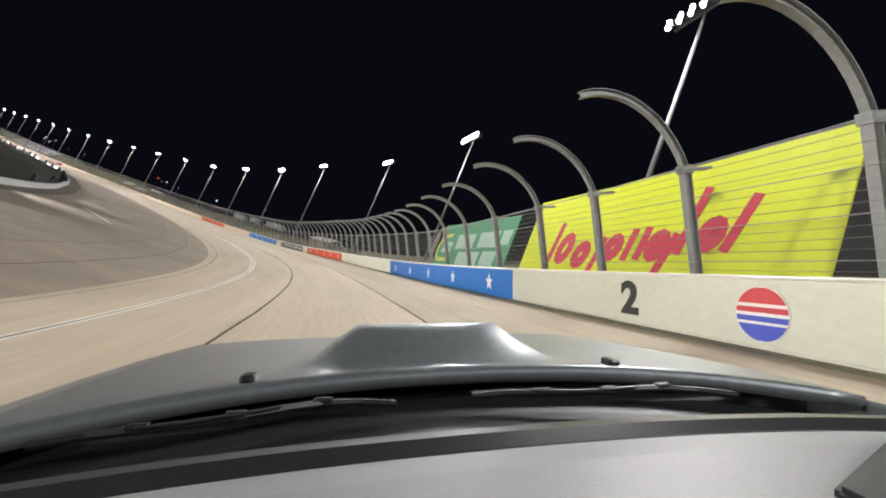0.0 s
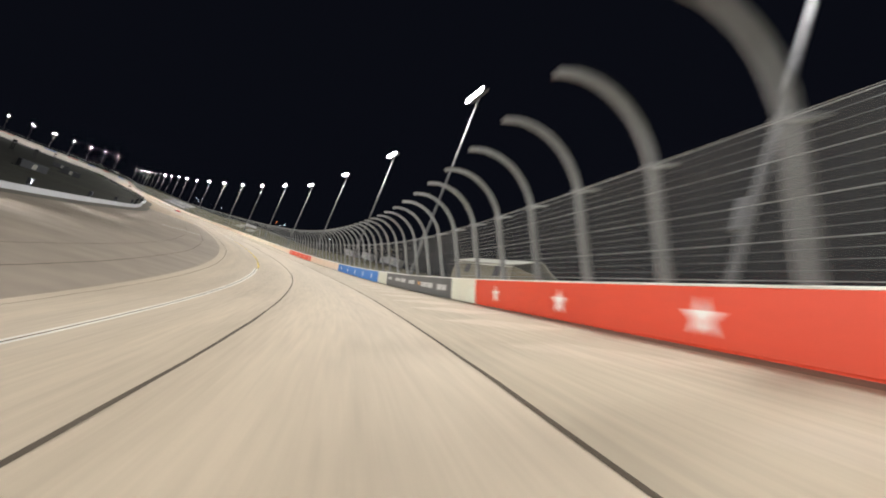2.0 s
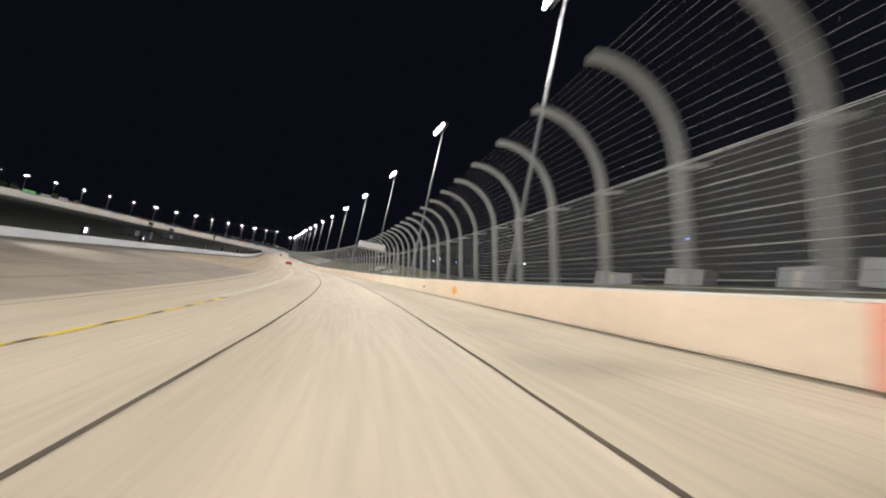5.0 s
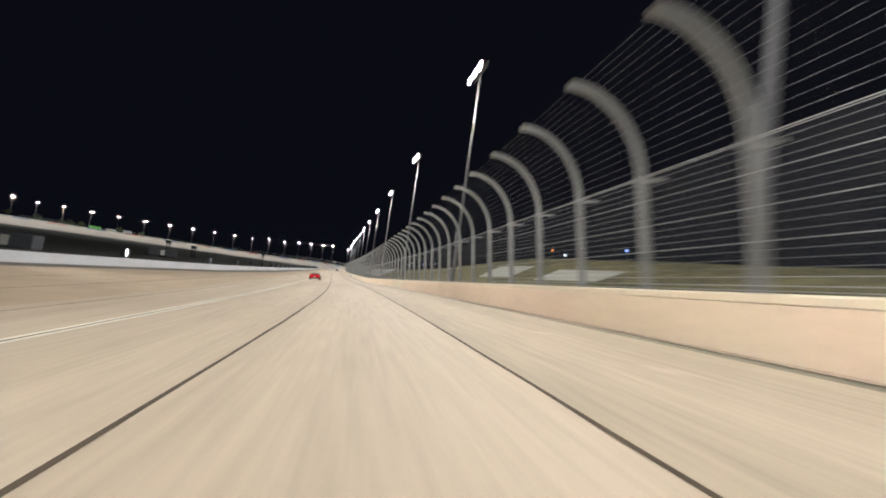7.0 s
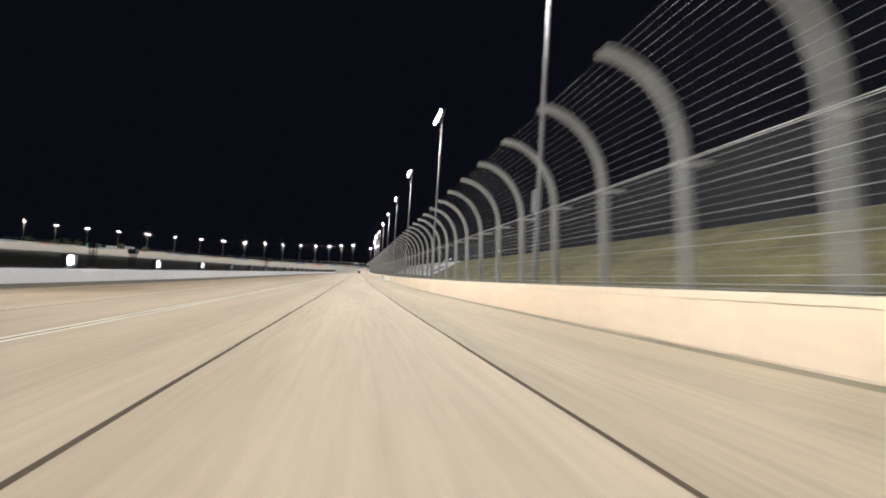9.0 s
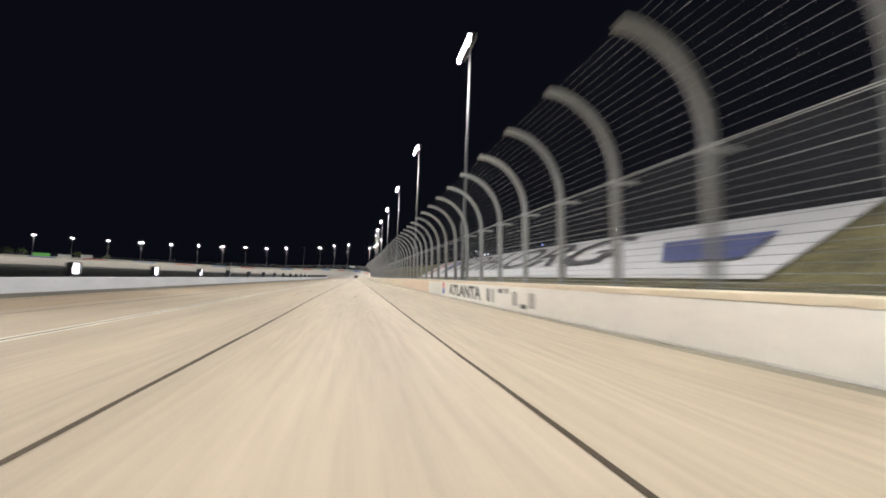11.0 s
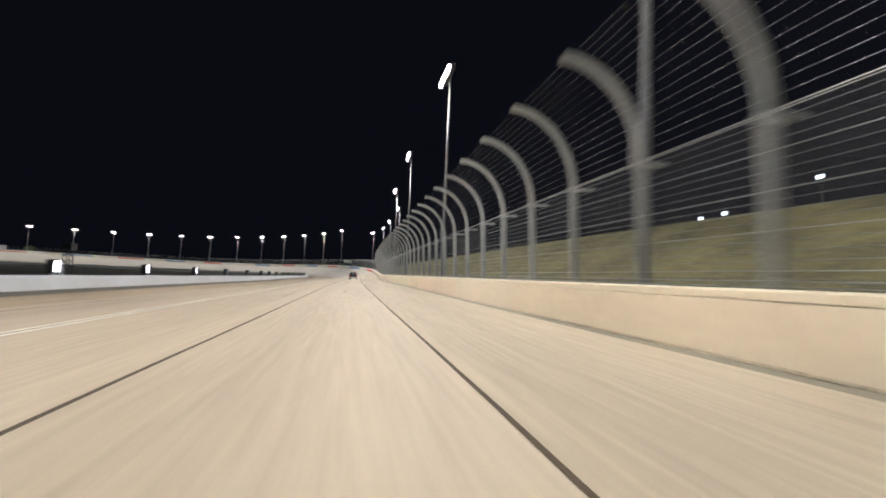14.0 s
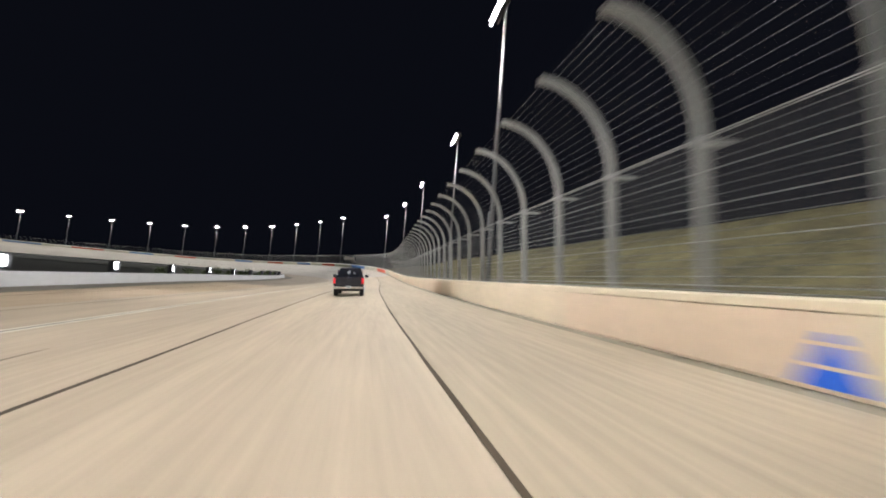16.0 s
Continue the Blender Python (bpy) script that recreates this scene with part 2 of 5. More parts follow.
def meshed(name, verts, faces, material, parent=None, label="", uv=None):
    me = bpy.data.meshes.new(name)
    me.from_pydata([tuple(v) for v in verts], [], faces)
    if uv:
        layer = me.uv_layers.new(name="along")
        for loop in me.loops:
            layer.data[loop.index].uv = uv[loop.vertex_index]
    me.materials.append(material)
    me.validate()
    ob = new(name, me)
    ob.parent = parent
    if label:
        tagged(ob, label)
    return ob


def sweep(name, section, stations, material, parent=None, label="", closed=True, where=on, caps=True):
    """A section of (u, v) points carried along the wall's line."""
    verts, faces, uv, k = [], [], [], len(section)
    for s in stations:
        for u, v in section:
            verts.append(where(s, u, v))
            uv.append((s, u + v))
    for i in range(len(stations) - 1):
        for j in range(k if closed else k - 1):
            a, b = i * k + j, i * k + (j + 1) % k
            faces.append((a, b, b + k, a + k))
    if closed and caps:
        faces.append(tuple(range(k)))
        faces.append(tuple((len(stations) - 1) * k + j for j in range(k))[::-1])
    return meshed(name, verts, faces, material, parent, label, uv)


def run(a, b, step=3.0):
    n = max(1, round((b - a) / step))
    return [a + (b - a) * i / n for i in range(n + 1)]


def box(bm, x0, y0, z0, x1, y1, z1, bevel=0.0, m=None):
    """Adds a box, its edges rounded."""
    r = bmesh.ops.create_cube(bm, size=1, matrix=Matrix.LocRotScale(((x0 + x1) / 2, (y0 + y1) / 2, (z0 + z1) / 2), None, (x1 - x0, y1 - y0, z1 - z0)))
    vs = r["verts"]
    if bevel:
        es = list({e for v in vs for e in v.link_edges})
        out = bmesh.ops.bevel(bm, geom=es, offset=bevel, segments=2, affect="EDGES", profile=0.5)
        vs = list(set(out["verts"]) | {v for v in vs if v.is_valid})
    if m is not None:
        bmesh.ops.transform(bm, matrix=m, verts=vs)
    return vs


def rod(bm, pts, r, sides=6):
    """Adds a round bar along the points; r is one radius or one for each point."""
    rings = []
    for i, p in enumerate(pts):
        p = Vector(p)
        a, b = Vector(pts[max(i - 1, 0)]), Vector(pts[min(i + 1, len(pts) - 1)])
        t = (b - a).normalized()
        x = t.orthogonal().normalized() if abs(t.z) > 0.9 else t.cross(Vector((0, 0, 1))).normalized()
        y = t.cross(x)
        q = r[i] if isinstance(r, (list, tuple)) else r
        rings.append([bm.verts.new(p + (x * math.cos(k * math.tau / sides) + y * math.sin(k * math.tau / sides)) * q) for k in range(sides)])
    for a, b in zip(rings, rings[1:]):
        for k in range(sides):
            bm.faces.new((a[k], a[(k + 1) % sides], b[(k + 1) % sides], b[k]))
    bm.faces.new(rings[0][::-1])
    bm.faces.new(rings[-1])


def flat(bm, outline, depth):
    """Adds a plate: an outline in x and z, depth thick towards -y from y = 0."""
    a = [bm.verts.new((x, 0, z)) for x, z in outline]
    b = [bm.verts.new((x, -depth, z)) for x, z in outline]
    bm.faces.new(a)
    bm.faces.new(b[::-1])
    for i in range(len(a)):
        j = (i + 1) % len(a)
        bm.faces.new((a[j], a[i], b[i], b[j]))


def loft(bm, rings, close=True):
    """Skins rings of equally many points."""
    made = [[bm.verts.new(p) for p in ring] for ring in rings]
    for a, b in zip(made, made[1:]):
        k = len(a)
        for j in range(k):
            bm.faces.new((a[j], a[(j + 1) % k], b[(j + 1) % k], b[j]))
    if close:
        bm.faces.new(made[0][::-1])
        bm.faces.new(made[-1])


def empty(name, m, label, category, group="", kind=""):
    ob = new(name)
    ob.matrix_world = m
    return tagged(ob, label, category, group, kind)


def decal_pose(s, v, u=0.012):
    """On the wall's face, seen from the track: x towards its right (back along the track), z up, -y to the viewer."""
    w, n, t, e, up, b = station(s)
    m = Matrix((-t, -e, up)).transposed().to_4x4()
    return Matrix.Translation(w + e * u + up * v) @ m

# ---- the ground and the track ----
END = 1540.0
bm = bmesh.new()
bmesh.ops.create_grid(bm, x_segments=8, y_segments=8, size=3000, matrix=Matrix.Translation((300, 200, -1.9)))
tagged(part("ground", bm, DIRT), "dark flat ground of the infield and far country", "ground", kind="structure")

LONG = run(-64, END, 4.0)
LANES = [(0, 0), (4.1, 0), (7.75, 0), (11.2, 0), (14.6, 0), (BEND, 0)]
lanes = sweep("road", LANES, run(-64, 700, 4.0), PAVE, closed=False)
tagged(lanes, "pale beige banked concrete racing surface", "race track", kind="structure")
bend = sweep("road_bend", LANES, run(700, END, 4.0), FARPAVE, closed=False)
tagged(bend, "bleached grey-beige banked concrete of the far bend", "race track", kind="structure")
outer = sweep("outer_lane", [(0, 0.003), (2.0, 0.003), (4.1, 0.003)], run(-64, 700, 4.0), OUTERLANE, closed=False)
tagged(outer, "dustier grey-beige outer lane beside the wall", "track lane", kind="structure")
for a, b, m, words in ((-64, 236, APRON, "grey-brown asphalt apron round the turn"), (236, 640, INNERLANE, "tan paved inner lane along the straight"), (640, END, APRON, "grey-brown asphalt apron round the far bend")):
    apron = sweep("apron", [(0, 0), (0.3, 0), (0.6, 0), (1, 0)], run(a, b, 4.0), m, closed=False, where=lambda s, k, v: on(s, BEND + (inner(s) + 0.2 - BEND) * k))
    tagged(apron, words, "apron", "paved aprons", "structure")
# the inner wall's shade on the apron, laid on as a darker strip
strip = sweep("wall_shade_strip", [(0, 0.004), (0.5, 0.007), (1, 0.004)], LONG, WALLSHADE, closed=False, where=lambda s, k, v: on(s, inner(s) - 2.3 + 2.35 * k, v))
tagged(strip, "asphalt with painted-in shade at the foot of the inner wall", "apron edge", kind="structure")
foot_strip = sweep("wall_gutter", [(0.0, 0.005), (0.15, 0.007), (0.36, 0.005)], LONG, GUTTER, closed=False)
tagged(foot_strip, "darker strip along the foot of the wall", "gutter", kind="structure")


def ribbon(name, u, half, a, b, material, wander=0.0, v=0.006, step=2.5, parent=None, d=0.0):
    verts, faces, uv = [], [], []
    st = run(a, b, step)
    for i, s in enumerate(st):
        c = u(s) if callable(u) else u
        k = wander * noise.noise((s * 0.05, c, 0)) + wander * 0.4 * noise.noise((s * 0.4, c, 3))
        w = half * (1 + 0.35 * noise.noise((s * 0.3, c, 7)))
        for q in (-w, w):
            verts.append(on(s, c + d + k + q, v))
            uv.append((s, c + d + q))
        if i:
            faces.append((2 * i - 2, 2 * i - 1, 2 * i + 1, 2 * i))
    return meshed(name, verts, faces, material, parent, uv=uv)


for u, half in ((4.1, 0.03), (7.75, 0.036), (15.0, 0.03), (18.9, 0.03), (22.0, 0.025)):
    tagged(ribbon("lane_seam", u, half, -64, 1000, SEAM, wander=0.07 if u < 12 else 0.16, step=1.6), "dark tarred joint between two paved lanes", "seam", "lane joints", "structure")
for a, b, u, half, paint in ((-64, 114, 11.0, 0.065, WHITELINE), (189.5, 1000, lambda s: 11.15 + 0.35 * min(max((s - 195) / 40, 0), 1), 0.06, WORNLINE)):
    line = tagged(ribbon("edge_line", u, 0.03, a, b, SEAM, v=0.005), "double white painted line with a dark joint between", "road line", "painted lines", "structure")
    for d in (-0.115, 0.115):
        ribbon("white_stripe", u, half, a, b, paint, parent=line, d=d)
dash = tagged(ribbon("dashed_line", 10.84, 0.075, 114, 189.5, SEAM, v=0.005, wander=0.05), "broken yellow painted line on a dark joint", "road line", "painted lines", "structure")
s = 115.0
while s < 188:
    n = 1.1 + 0.7 * random.random()
    ribbon("yellow_dash", 10.82 + 0.04 * random.random(), 0.085, s, s + n, YELLOWLINE, step=0.7, v=0.009, parent=dash)
    s += n + 0.35 + 0.45 * random.random()

for a, ua, b, ub in ((167.1, 26.2, 177.3, 19.1), (78.6, 31.7, 65, 26.8)):
    pts = [(a + (b - a) * k / 8, ua + (ub - ua) * k / 8) for k in range(9)]
    verts = [on(s, u + d, 0.008) for s, u in pts for d in (-0.22, 0.22)]
    ob = meshed("apron_stripe", verts, [(2 * k, 2 * k + 1, 2 * k + 3, 2 * k + 2) for k in range(8)], WHITELINE)
    tagged(ob, "worn white painted stripe slanting across the apron", "road line", "painted lines", "structure")

# black marks left by tyres and patched cracks
marks = [(431.8, 8.94, 3.2, 0.043), (427.8, 9.25, 2.6, 0.068), (424.3, 5.8, 2.2, 0.06), (500.1, 5.74, 2.4, 0.06), (504.3, 6.17, 3.0, 0.043), (542.8, 5.9, 2.6, 0.06), (537.3, 8.64, 3.4, 0.043), (304.7, 10.27, 4.5, 0.06), (296.9, 11.1, 4.0, 0.043), (461.9, 8.52, 2.4, 0.06), (463.1, 9.02, 1.2, 0.05), (571.9, 5.98, 2.5, 0.043), (478.6, 6.44, 1.2, 0.068), (445.4, 10.61, 5, 0.043), (588.7, 9.27, 6, 0.043)]
for s, u, n, w in marks:
    tagged(ribbon("skid_mark", u, w * 0.55, s, s + n, TYREMARK, wander=0.5, step=0.3, v=0.004), "short dark tyre mark on the pale track", "skid mark", "tyre marks", "structure")

# ---- outer wall ----
wall = empty("wall_outer", Matrix(), "long concrete outer wall painted in white, red and blue lengths", "wall", kind="structure")
TALL = [(0.0, -0.3), (0.0, 0.03), (0.012, 0.05), (0.0, 1.0), (-0.02, 1.015), (-0.69, 1.015), (-0.69, -0.3)]
LOW = [(0.0, -0.3), (0.0, 0.03), (0.012, 0.05), (0.0, 0.862), (-0.008, 0.87), (-0.13, 0.87), (-0.13, -0.3)]
CAP = [(0.004, 1.015), (0.004, 1.037), (-0.02, 1.05), (-0.73, 1.05), (-0.73, 1.015)]
BACKWALL = [(-0.15, -0.3), (-0.15, 0.876), (-0.03, 0.884), (-0.006, 0.888), (-0.004, 1.0), (-0.03, 1.02), (-0.70, 1.02), (-0.70, -0.3)]
LENGTHS = [(-64, 13.5, WALLWHITE, "white"), (13.5, 35.6, WALLBLUE, "blue"), (35.6, 58.8, WALLWHITE, "white"), (58.8, 81.4, WALLRED, "red"), (81.4, 84.7, WALLWHITE, "white"),
           (84.7, 101.4, WALLGREY, "charcoal"), (101.4, 105.1, WALLWHITE, "white"), (105.1, 128.3, WALLBLUE, "blue"), (128.3, 151.7, WALLCREAM, "cream"),
           (151.7, 174.2, WALLRED, "red"), (174.2, 201.0, WALLCREAM, "cream")]
for a, b, m, word in LENGTHS:
    sweep("wall_length", TALL, run(a, b), m, wall, word + " painted concrete wall")
sweep("wall_cap", CAP, run(-64, 201.0), CAPWHITE, wall, "white painted steel coping")
joints = [201.0]
while joints[-1] < 696:
    joints.append(min(joints[-1] + random.choice((6.1, 12.2, 18.3)), 703.7))
joints = [q for q in joints if not 398 < q < 437] + [399.6, 413.0, 433.1]
joints.sort()
joints[-1] = 703.7
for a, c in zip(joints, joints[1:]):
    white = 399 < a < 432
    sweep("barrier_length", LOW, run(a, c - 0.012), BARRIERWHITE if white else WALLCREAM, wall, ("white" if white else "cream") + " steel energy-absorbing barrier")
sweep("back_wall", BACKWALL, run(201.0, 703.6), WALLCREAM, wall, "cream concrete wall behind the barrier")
# the far bend: short red and blue lengths between white ones
COLOURED = [(712.6, 730.3), (753.4, 775.0), (800.3, 817.2), (833.8, 851.5), (870.4, 889.2), (908.0, 927.9), (968.9, 988.8), (1007.6, 1027.5), (1047.5, 1070.7), (1090.6, 1113.9)] + [(1137 + 44 * k, 1159 + 44 * k) for k in range(8)]
s = 703.7
for i, (a, b) in enumerate(COLOURED):
    word = ("red", "blue")[i % 2]
    sweep("wall_length", TALL, run(s, a, 4), WALLWHITE, wall, "white painted concrete wall")
    sweep("wall_length", TALL, run(a, b, 4), (WALLRED, WALLBLUE)[i % 2], wall, word + " painted concrete wall")
    s = b
sweep("wall_cap", CAP, run(703.7, s, 4), CAPWHITE, wall, "white painted steel coping")

# ---- inner wall ----
inside = empty("wall_inner", Matrix(), "low white concrete wall along the infield", "wall", kind="structure")
HIN = [(0, -2.5), (0, 0.75), (0.04, 0.78), (0.32, 0.78), (0.32, -2.5)]
for i in range(45):
    a = -64 + i * 30
    sweep("wall_block", HIN, run(a, a + 29.97, 5), INNERWHITE, inside, where=lambda s, u, v: on(s, inner(s) + u, v))


verts, faces = [], []
st = run(-64, END, 8)
for i, s in enumerate(st):
    w, n = station(s)[:2]
    p = on(s, inner(s) + 0.3, 0)
    for j, (d, z) in enumerate(((0, -0.02), (14, -0.6), (45, -1.1))):
        q = p + n * d
        verts.append((q.x, q.y, max(p.z, -1.0) * (1 - d / 45) + (-1.2) * (d / 45) - 0.02 + 0.25 * noise.noise((q.x * 0.08, q.y * 0.08, 1)) * (d > 1)))
        if i and j:
            faces.append(((i - 1) * 3 + j - 1, (i - 1) * 3 + j, i * 3 + j, i * 3 + j - 1))
tagged(meshed("infield_lawn", verts, faces, DIRT), "dark rough infield ground behind the inner wall", "ground", kind="structure")


# ---- grass banks outside ----
def rise(s):
    k = min(max((s - 235) / 70, 0), 1)
    q = min(max((s - 700) / 80, 0), 1)
    return k * k * (3 - 2 * k) * (1 - 0.8 * q)


def bank_section(s):
    r, lift = rise(s), math.tan(station(s)[5]) * (1 - min(max((s - 650) / 80, 0), 1) * 1.15)
    q = 0.06 * max(0.0, 1 - abs(s - 210) / 75)
    out = []
    for o in (0.72, 0.8, 3, 6, 10, 12, 14.5, 16.8, 20, 28, 37, 75, 140):
        v = 0.65 + min(o, 16.8 + 14 * (1 - r)) * lift + r * float(np.interp(o, [3, 10, 16.8, 20], [0, 0.55, 4.3, 4.4])) + q * max(0, min(o, 37) - 4)
        out.append((o, v))
    out[0] = (0.72, 0.1)
    out[-2], out[-1] = (75, out[-3][1] - 3), (140, -9)
    return out


verts, faces = [], []
st = run(-64, END, 5)
for i, s in enumerate(st):
    sec = bank_section(s)
    for j, (o, v) in enumerate(sec):
        p = outside(s, o, v)
        if o > 1:
            p.z += 0.10 * noise.noise((p.x * 0.12, p.y * 0.12, 0)) * min(o / 8, 1)
        verts.append(p)
        if i and j:
            k = len(sec)
            faces.append(((i - 1) * k + j - 1, (i - 1) * k + j, i * k + j, i * k + j - 1))
grass = tagged(meshed("grass_bank", verts, faces, GRASS), "dim olive grass bank rising behind the wall", "grass bank", kind="structure")


def bank_height(s, o):
    sec = bank_section(s)
    return float(np.interp(o, [q[0] for q in sec], [q[1] for q in sec]))


# ---- catch fence ----
fence = empty("catch_fence", Matrix(), "tall steel catch fence with posts curving over the track", "fence", kind="structure")
# the fence stands 1.1 m behind the wall's face; through the turns it leans in over the track
LEAN_AT = [27, 44, 58, 76, 93, 110, 128, 146, 162, 180, 275, 430, 640, 700, 760]
KNEE_U = [-0.83, -0.81, -0.9, -0.8, -0.66, -0.63, -0.56, -0.7, -0.82, -0.93, -1.0, -1.07, -1.05, -0.9, -0.7]
KNEE_V = [3.15, 3.44, 3.52, 3.65, 3.7, 3.85, 3.88, 3.81, 3.75, 3.8, 3.8, 3.8, 3.78, 3.75, 3.7]
ARM_TURN = [21, 20, 11.5, 11, 12.5, 11.5, 12.5, 10, 8.5, 4, 0.8, 0, -1, 5, 11]
ARM_SIZE = [0.88, 0.92, 0.97, 0.98, 1.0, 1.04, 1.06, 1.06, 1.04, 1.02, 1, 1, 1, 1, 1]
ARM_IN, ARM_UP, POST_LONG = 1.98, 2.28, 3.5


def fence_form(s):
    """At s: where the post's straight part ends (u, v), its lean and the arm's turn in radians, and the arm's size."""
    u, v, turn, k = (float(np.interp(s, LEAN_AT, q)) for q in (KNEE_U, KNEE_V, ARM_TURN, ARM_SIZE))
    return u, v, math.atan2(u + 1.1, v - 0.9), radians(turn), k


def fence_at(s, q, off=0.0):
    """A point of the fence: q from 0 near the foot to 1 at the knee and 2 at the arm's tip, off metres towards the track."""
    u, v, lean, turn, k = fence_form(s)
    if q <= 1:
        d = (1 - q) * 2.6
        return on(s, u - d * math.sin(lean) + off * math.cos(lean), v - d * math.cos(lean) - off * math.sin(lean))
    a = (q - 1) * math.pi / 2
    y, z = k * ARM_IN * (1 - math.cos(a)) + off * math.cos(a), k * ARM_UP * math.sin(a) - off * math.sin(a)
    return on(s, u + y * math.cos(turn) + z * math.sin(turn), v - y * math.sin(turn) + z * math.cos(turn))


def i_beam(pts, half, deep):
    """An I-section bar through the points, given in (y, z); x runs along the track."""
    b = bmesh.new()
    rings = []
    for i, (y, z) in enumerate(pts):
        y0, z0 = pts[max(i - 1, 0)]
        y1, z1 = pts[min(i + 1, len(pts) - 1)]
        n = math.hypot(y1 - y0, z1 - z0)
        ny, nz = (z1 - z0) / n, -(y1 - y0) / n
        f, w = 0.014, 0.008
        sec = [(-half, -deep), (half, -deep), (half, -deep + f), (w, -deep + f), (w, deep - f), (half, deep - f), (half, deep), (-half, deep), (-half, deep - f), (-w, deep - f), (-w, -deep + f), (-half, -deep + f)]
        rings.append([(x, y + ny * d, z + nz * d) for x, d in sec])
    loft(b, rings)
    return b


def kept_mesh(name, bm, material):
    ob = part(name, bm, material)
    me = ob.data
    bpy.data.objects.remove(ob)
    return me


arc = [math.pi / 2 * k / 11 for k in range(12)]
upright_mesh = kept_mesh("post", i_beam([(0, -POST_LONG), (0, -1.6), (0, 0)], 0.075, 0.09), STEEL)
arm_mesh = kept_mesh("post_arm", i_beam([(ARM_IN * (1 - math.cos(a)), ARM_UP * math.sin(a)) for a in arc], 0.068, 0.075), STEEL)
b = bmesh.new()
box(b, -0.07, -0.62, -0.05, 0.07, 0.13, 0.01, 0.01)
box(b, -0.10, -0.13, -0.10, 0.10, 0.13, 0.06, 0.01)
stub_mesh = kept_mesh("outrigger", b, STEEL)
# the posts stand 3.05 m apart, a little unevenly
DRIFT_AT = [13, 20, 26, 32, 44, 58, 76, 93, 110, 128, 146, 162, 180, 275, 293, 315, 332, 430, 447, 468, 488, 506, 525, 542, 564, 582, 599]
DRIFT = [-1.7, -0.31, 0.5, 0.75, 0.49, -0.03, -0.86, -1.51, -1.58, -1.87, -2.31, -3.23, -4.35, -4.4, -4.24, -4.14, -4.29, -3.77, -3.76, -3.33, -3.29, -3.58, -3.64, -4.19, -4.35, -5.09, -6.11]


def post_station(i):
    base = 72.81 + 3.048 * i
    s = base
    for _ in range(5):
        s = base + float(np.interp(s, DRIFT_AT, DRIFT))
    return s


LAST_POST = 210
for i in range(-28, LAST_POST):
    s = post_station(i)
    u, v, lean, turn, k = fence_form(s)
    post = new("post", upright_mesh)
    post.parent = fence
    post.matrix_basis = placed(s, 0) @ pose(0, u, v, -math.degrees(lean))
    arm = new("post_arm", arm_mesh)
    arm.parent = post
    arm.matrix_basis = pose(0, 0, 0, math.degrees(lean - turn)) @ Matrix.Scale(k, 4)
    stub = new("outrigger", stub_mesh)
    stub.parent = post
# far posts past the nearest ones
b = bmesh.new()
for i in range(LAST_POST, 400):
    s = post_station(i)
    rod(b, [fence_at(s, q) for q in (-0.25, 1, 1.35, 1.7, 2)], 0.08, 4)
tagged(part("far_posts", b, STEEL, fence), "grey steel posts round the far bend", kind="stuff")


def cable(q, thick, a, c):
    dq = thick / (2.6 if q <= 1 else 3.3)
    sweep("cable", [(q, 0.11 - thick), (q - dq, 0.11), (q, 0.11 + thick), (q + dq, 0.11)], run(a, c, 5.5), ROPE if thick > 0.007 else CABLE, fence, where=fence_at)


for k in range(17):
    cable(1 - 0.96 * k / 16, 0.0075 if k % 4 == 0 else 0.0042, -12, 705)
cable(0.985, 0.008, -12, 705)
for q in (-0.02, -0.055):
    cable(q, 0.010, -12, 705)
for k in range(1, 17):
    cable(1 + 0.97 * k / 16, 0.0023, 104, 236)
    cable(1 + 0.97 * k / 16, 0.0026, 236, 705)
sweep("net_low", [(-0.2, 0.085), (0.5, 0.085), (1.0, 0.085)], run(-12, 190, 6), NET_TURN, fence, "denser warm grey chain-link mesh", closed=False, where=fence_at)
sweep("net_low", [(-0.2, 0.085), (0.5, 0.085), (1.0, 0.085)], run(190, 1280, 6), NET_LOW, fence, "fine grey chain-link mesh", closed=False, where=fence_at)
sweep("net_high", [(1 + k / 9, 0.085) for k in range(10)], run(117, 1280, 6), NET_HIGH, fence, "thin chain-link mesh", closed=False, where=fence_at)


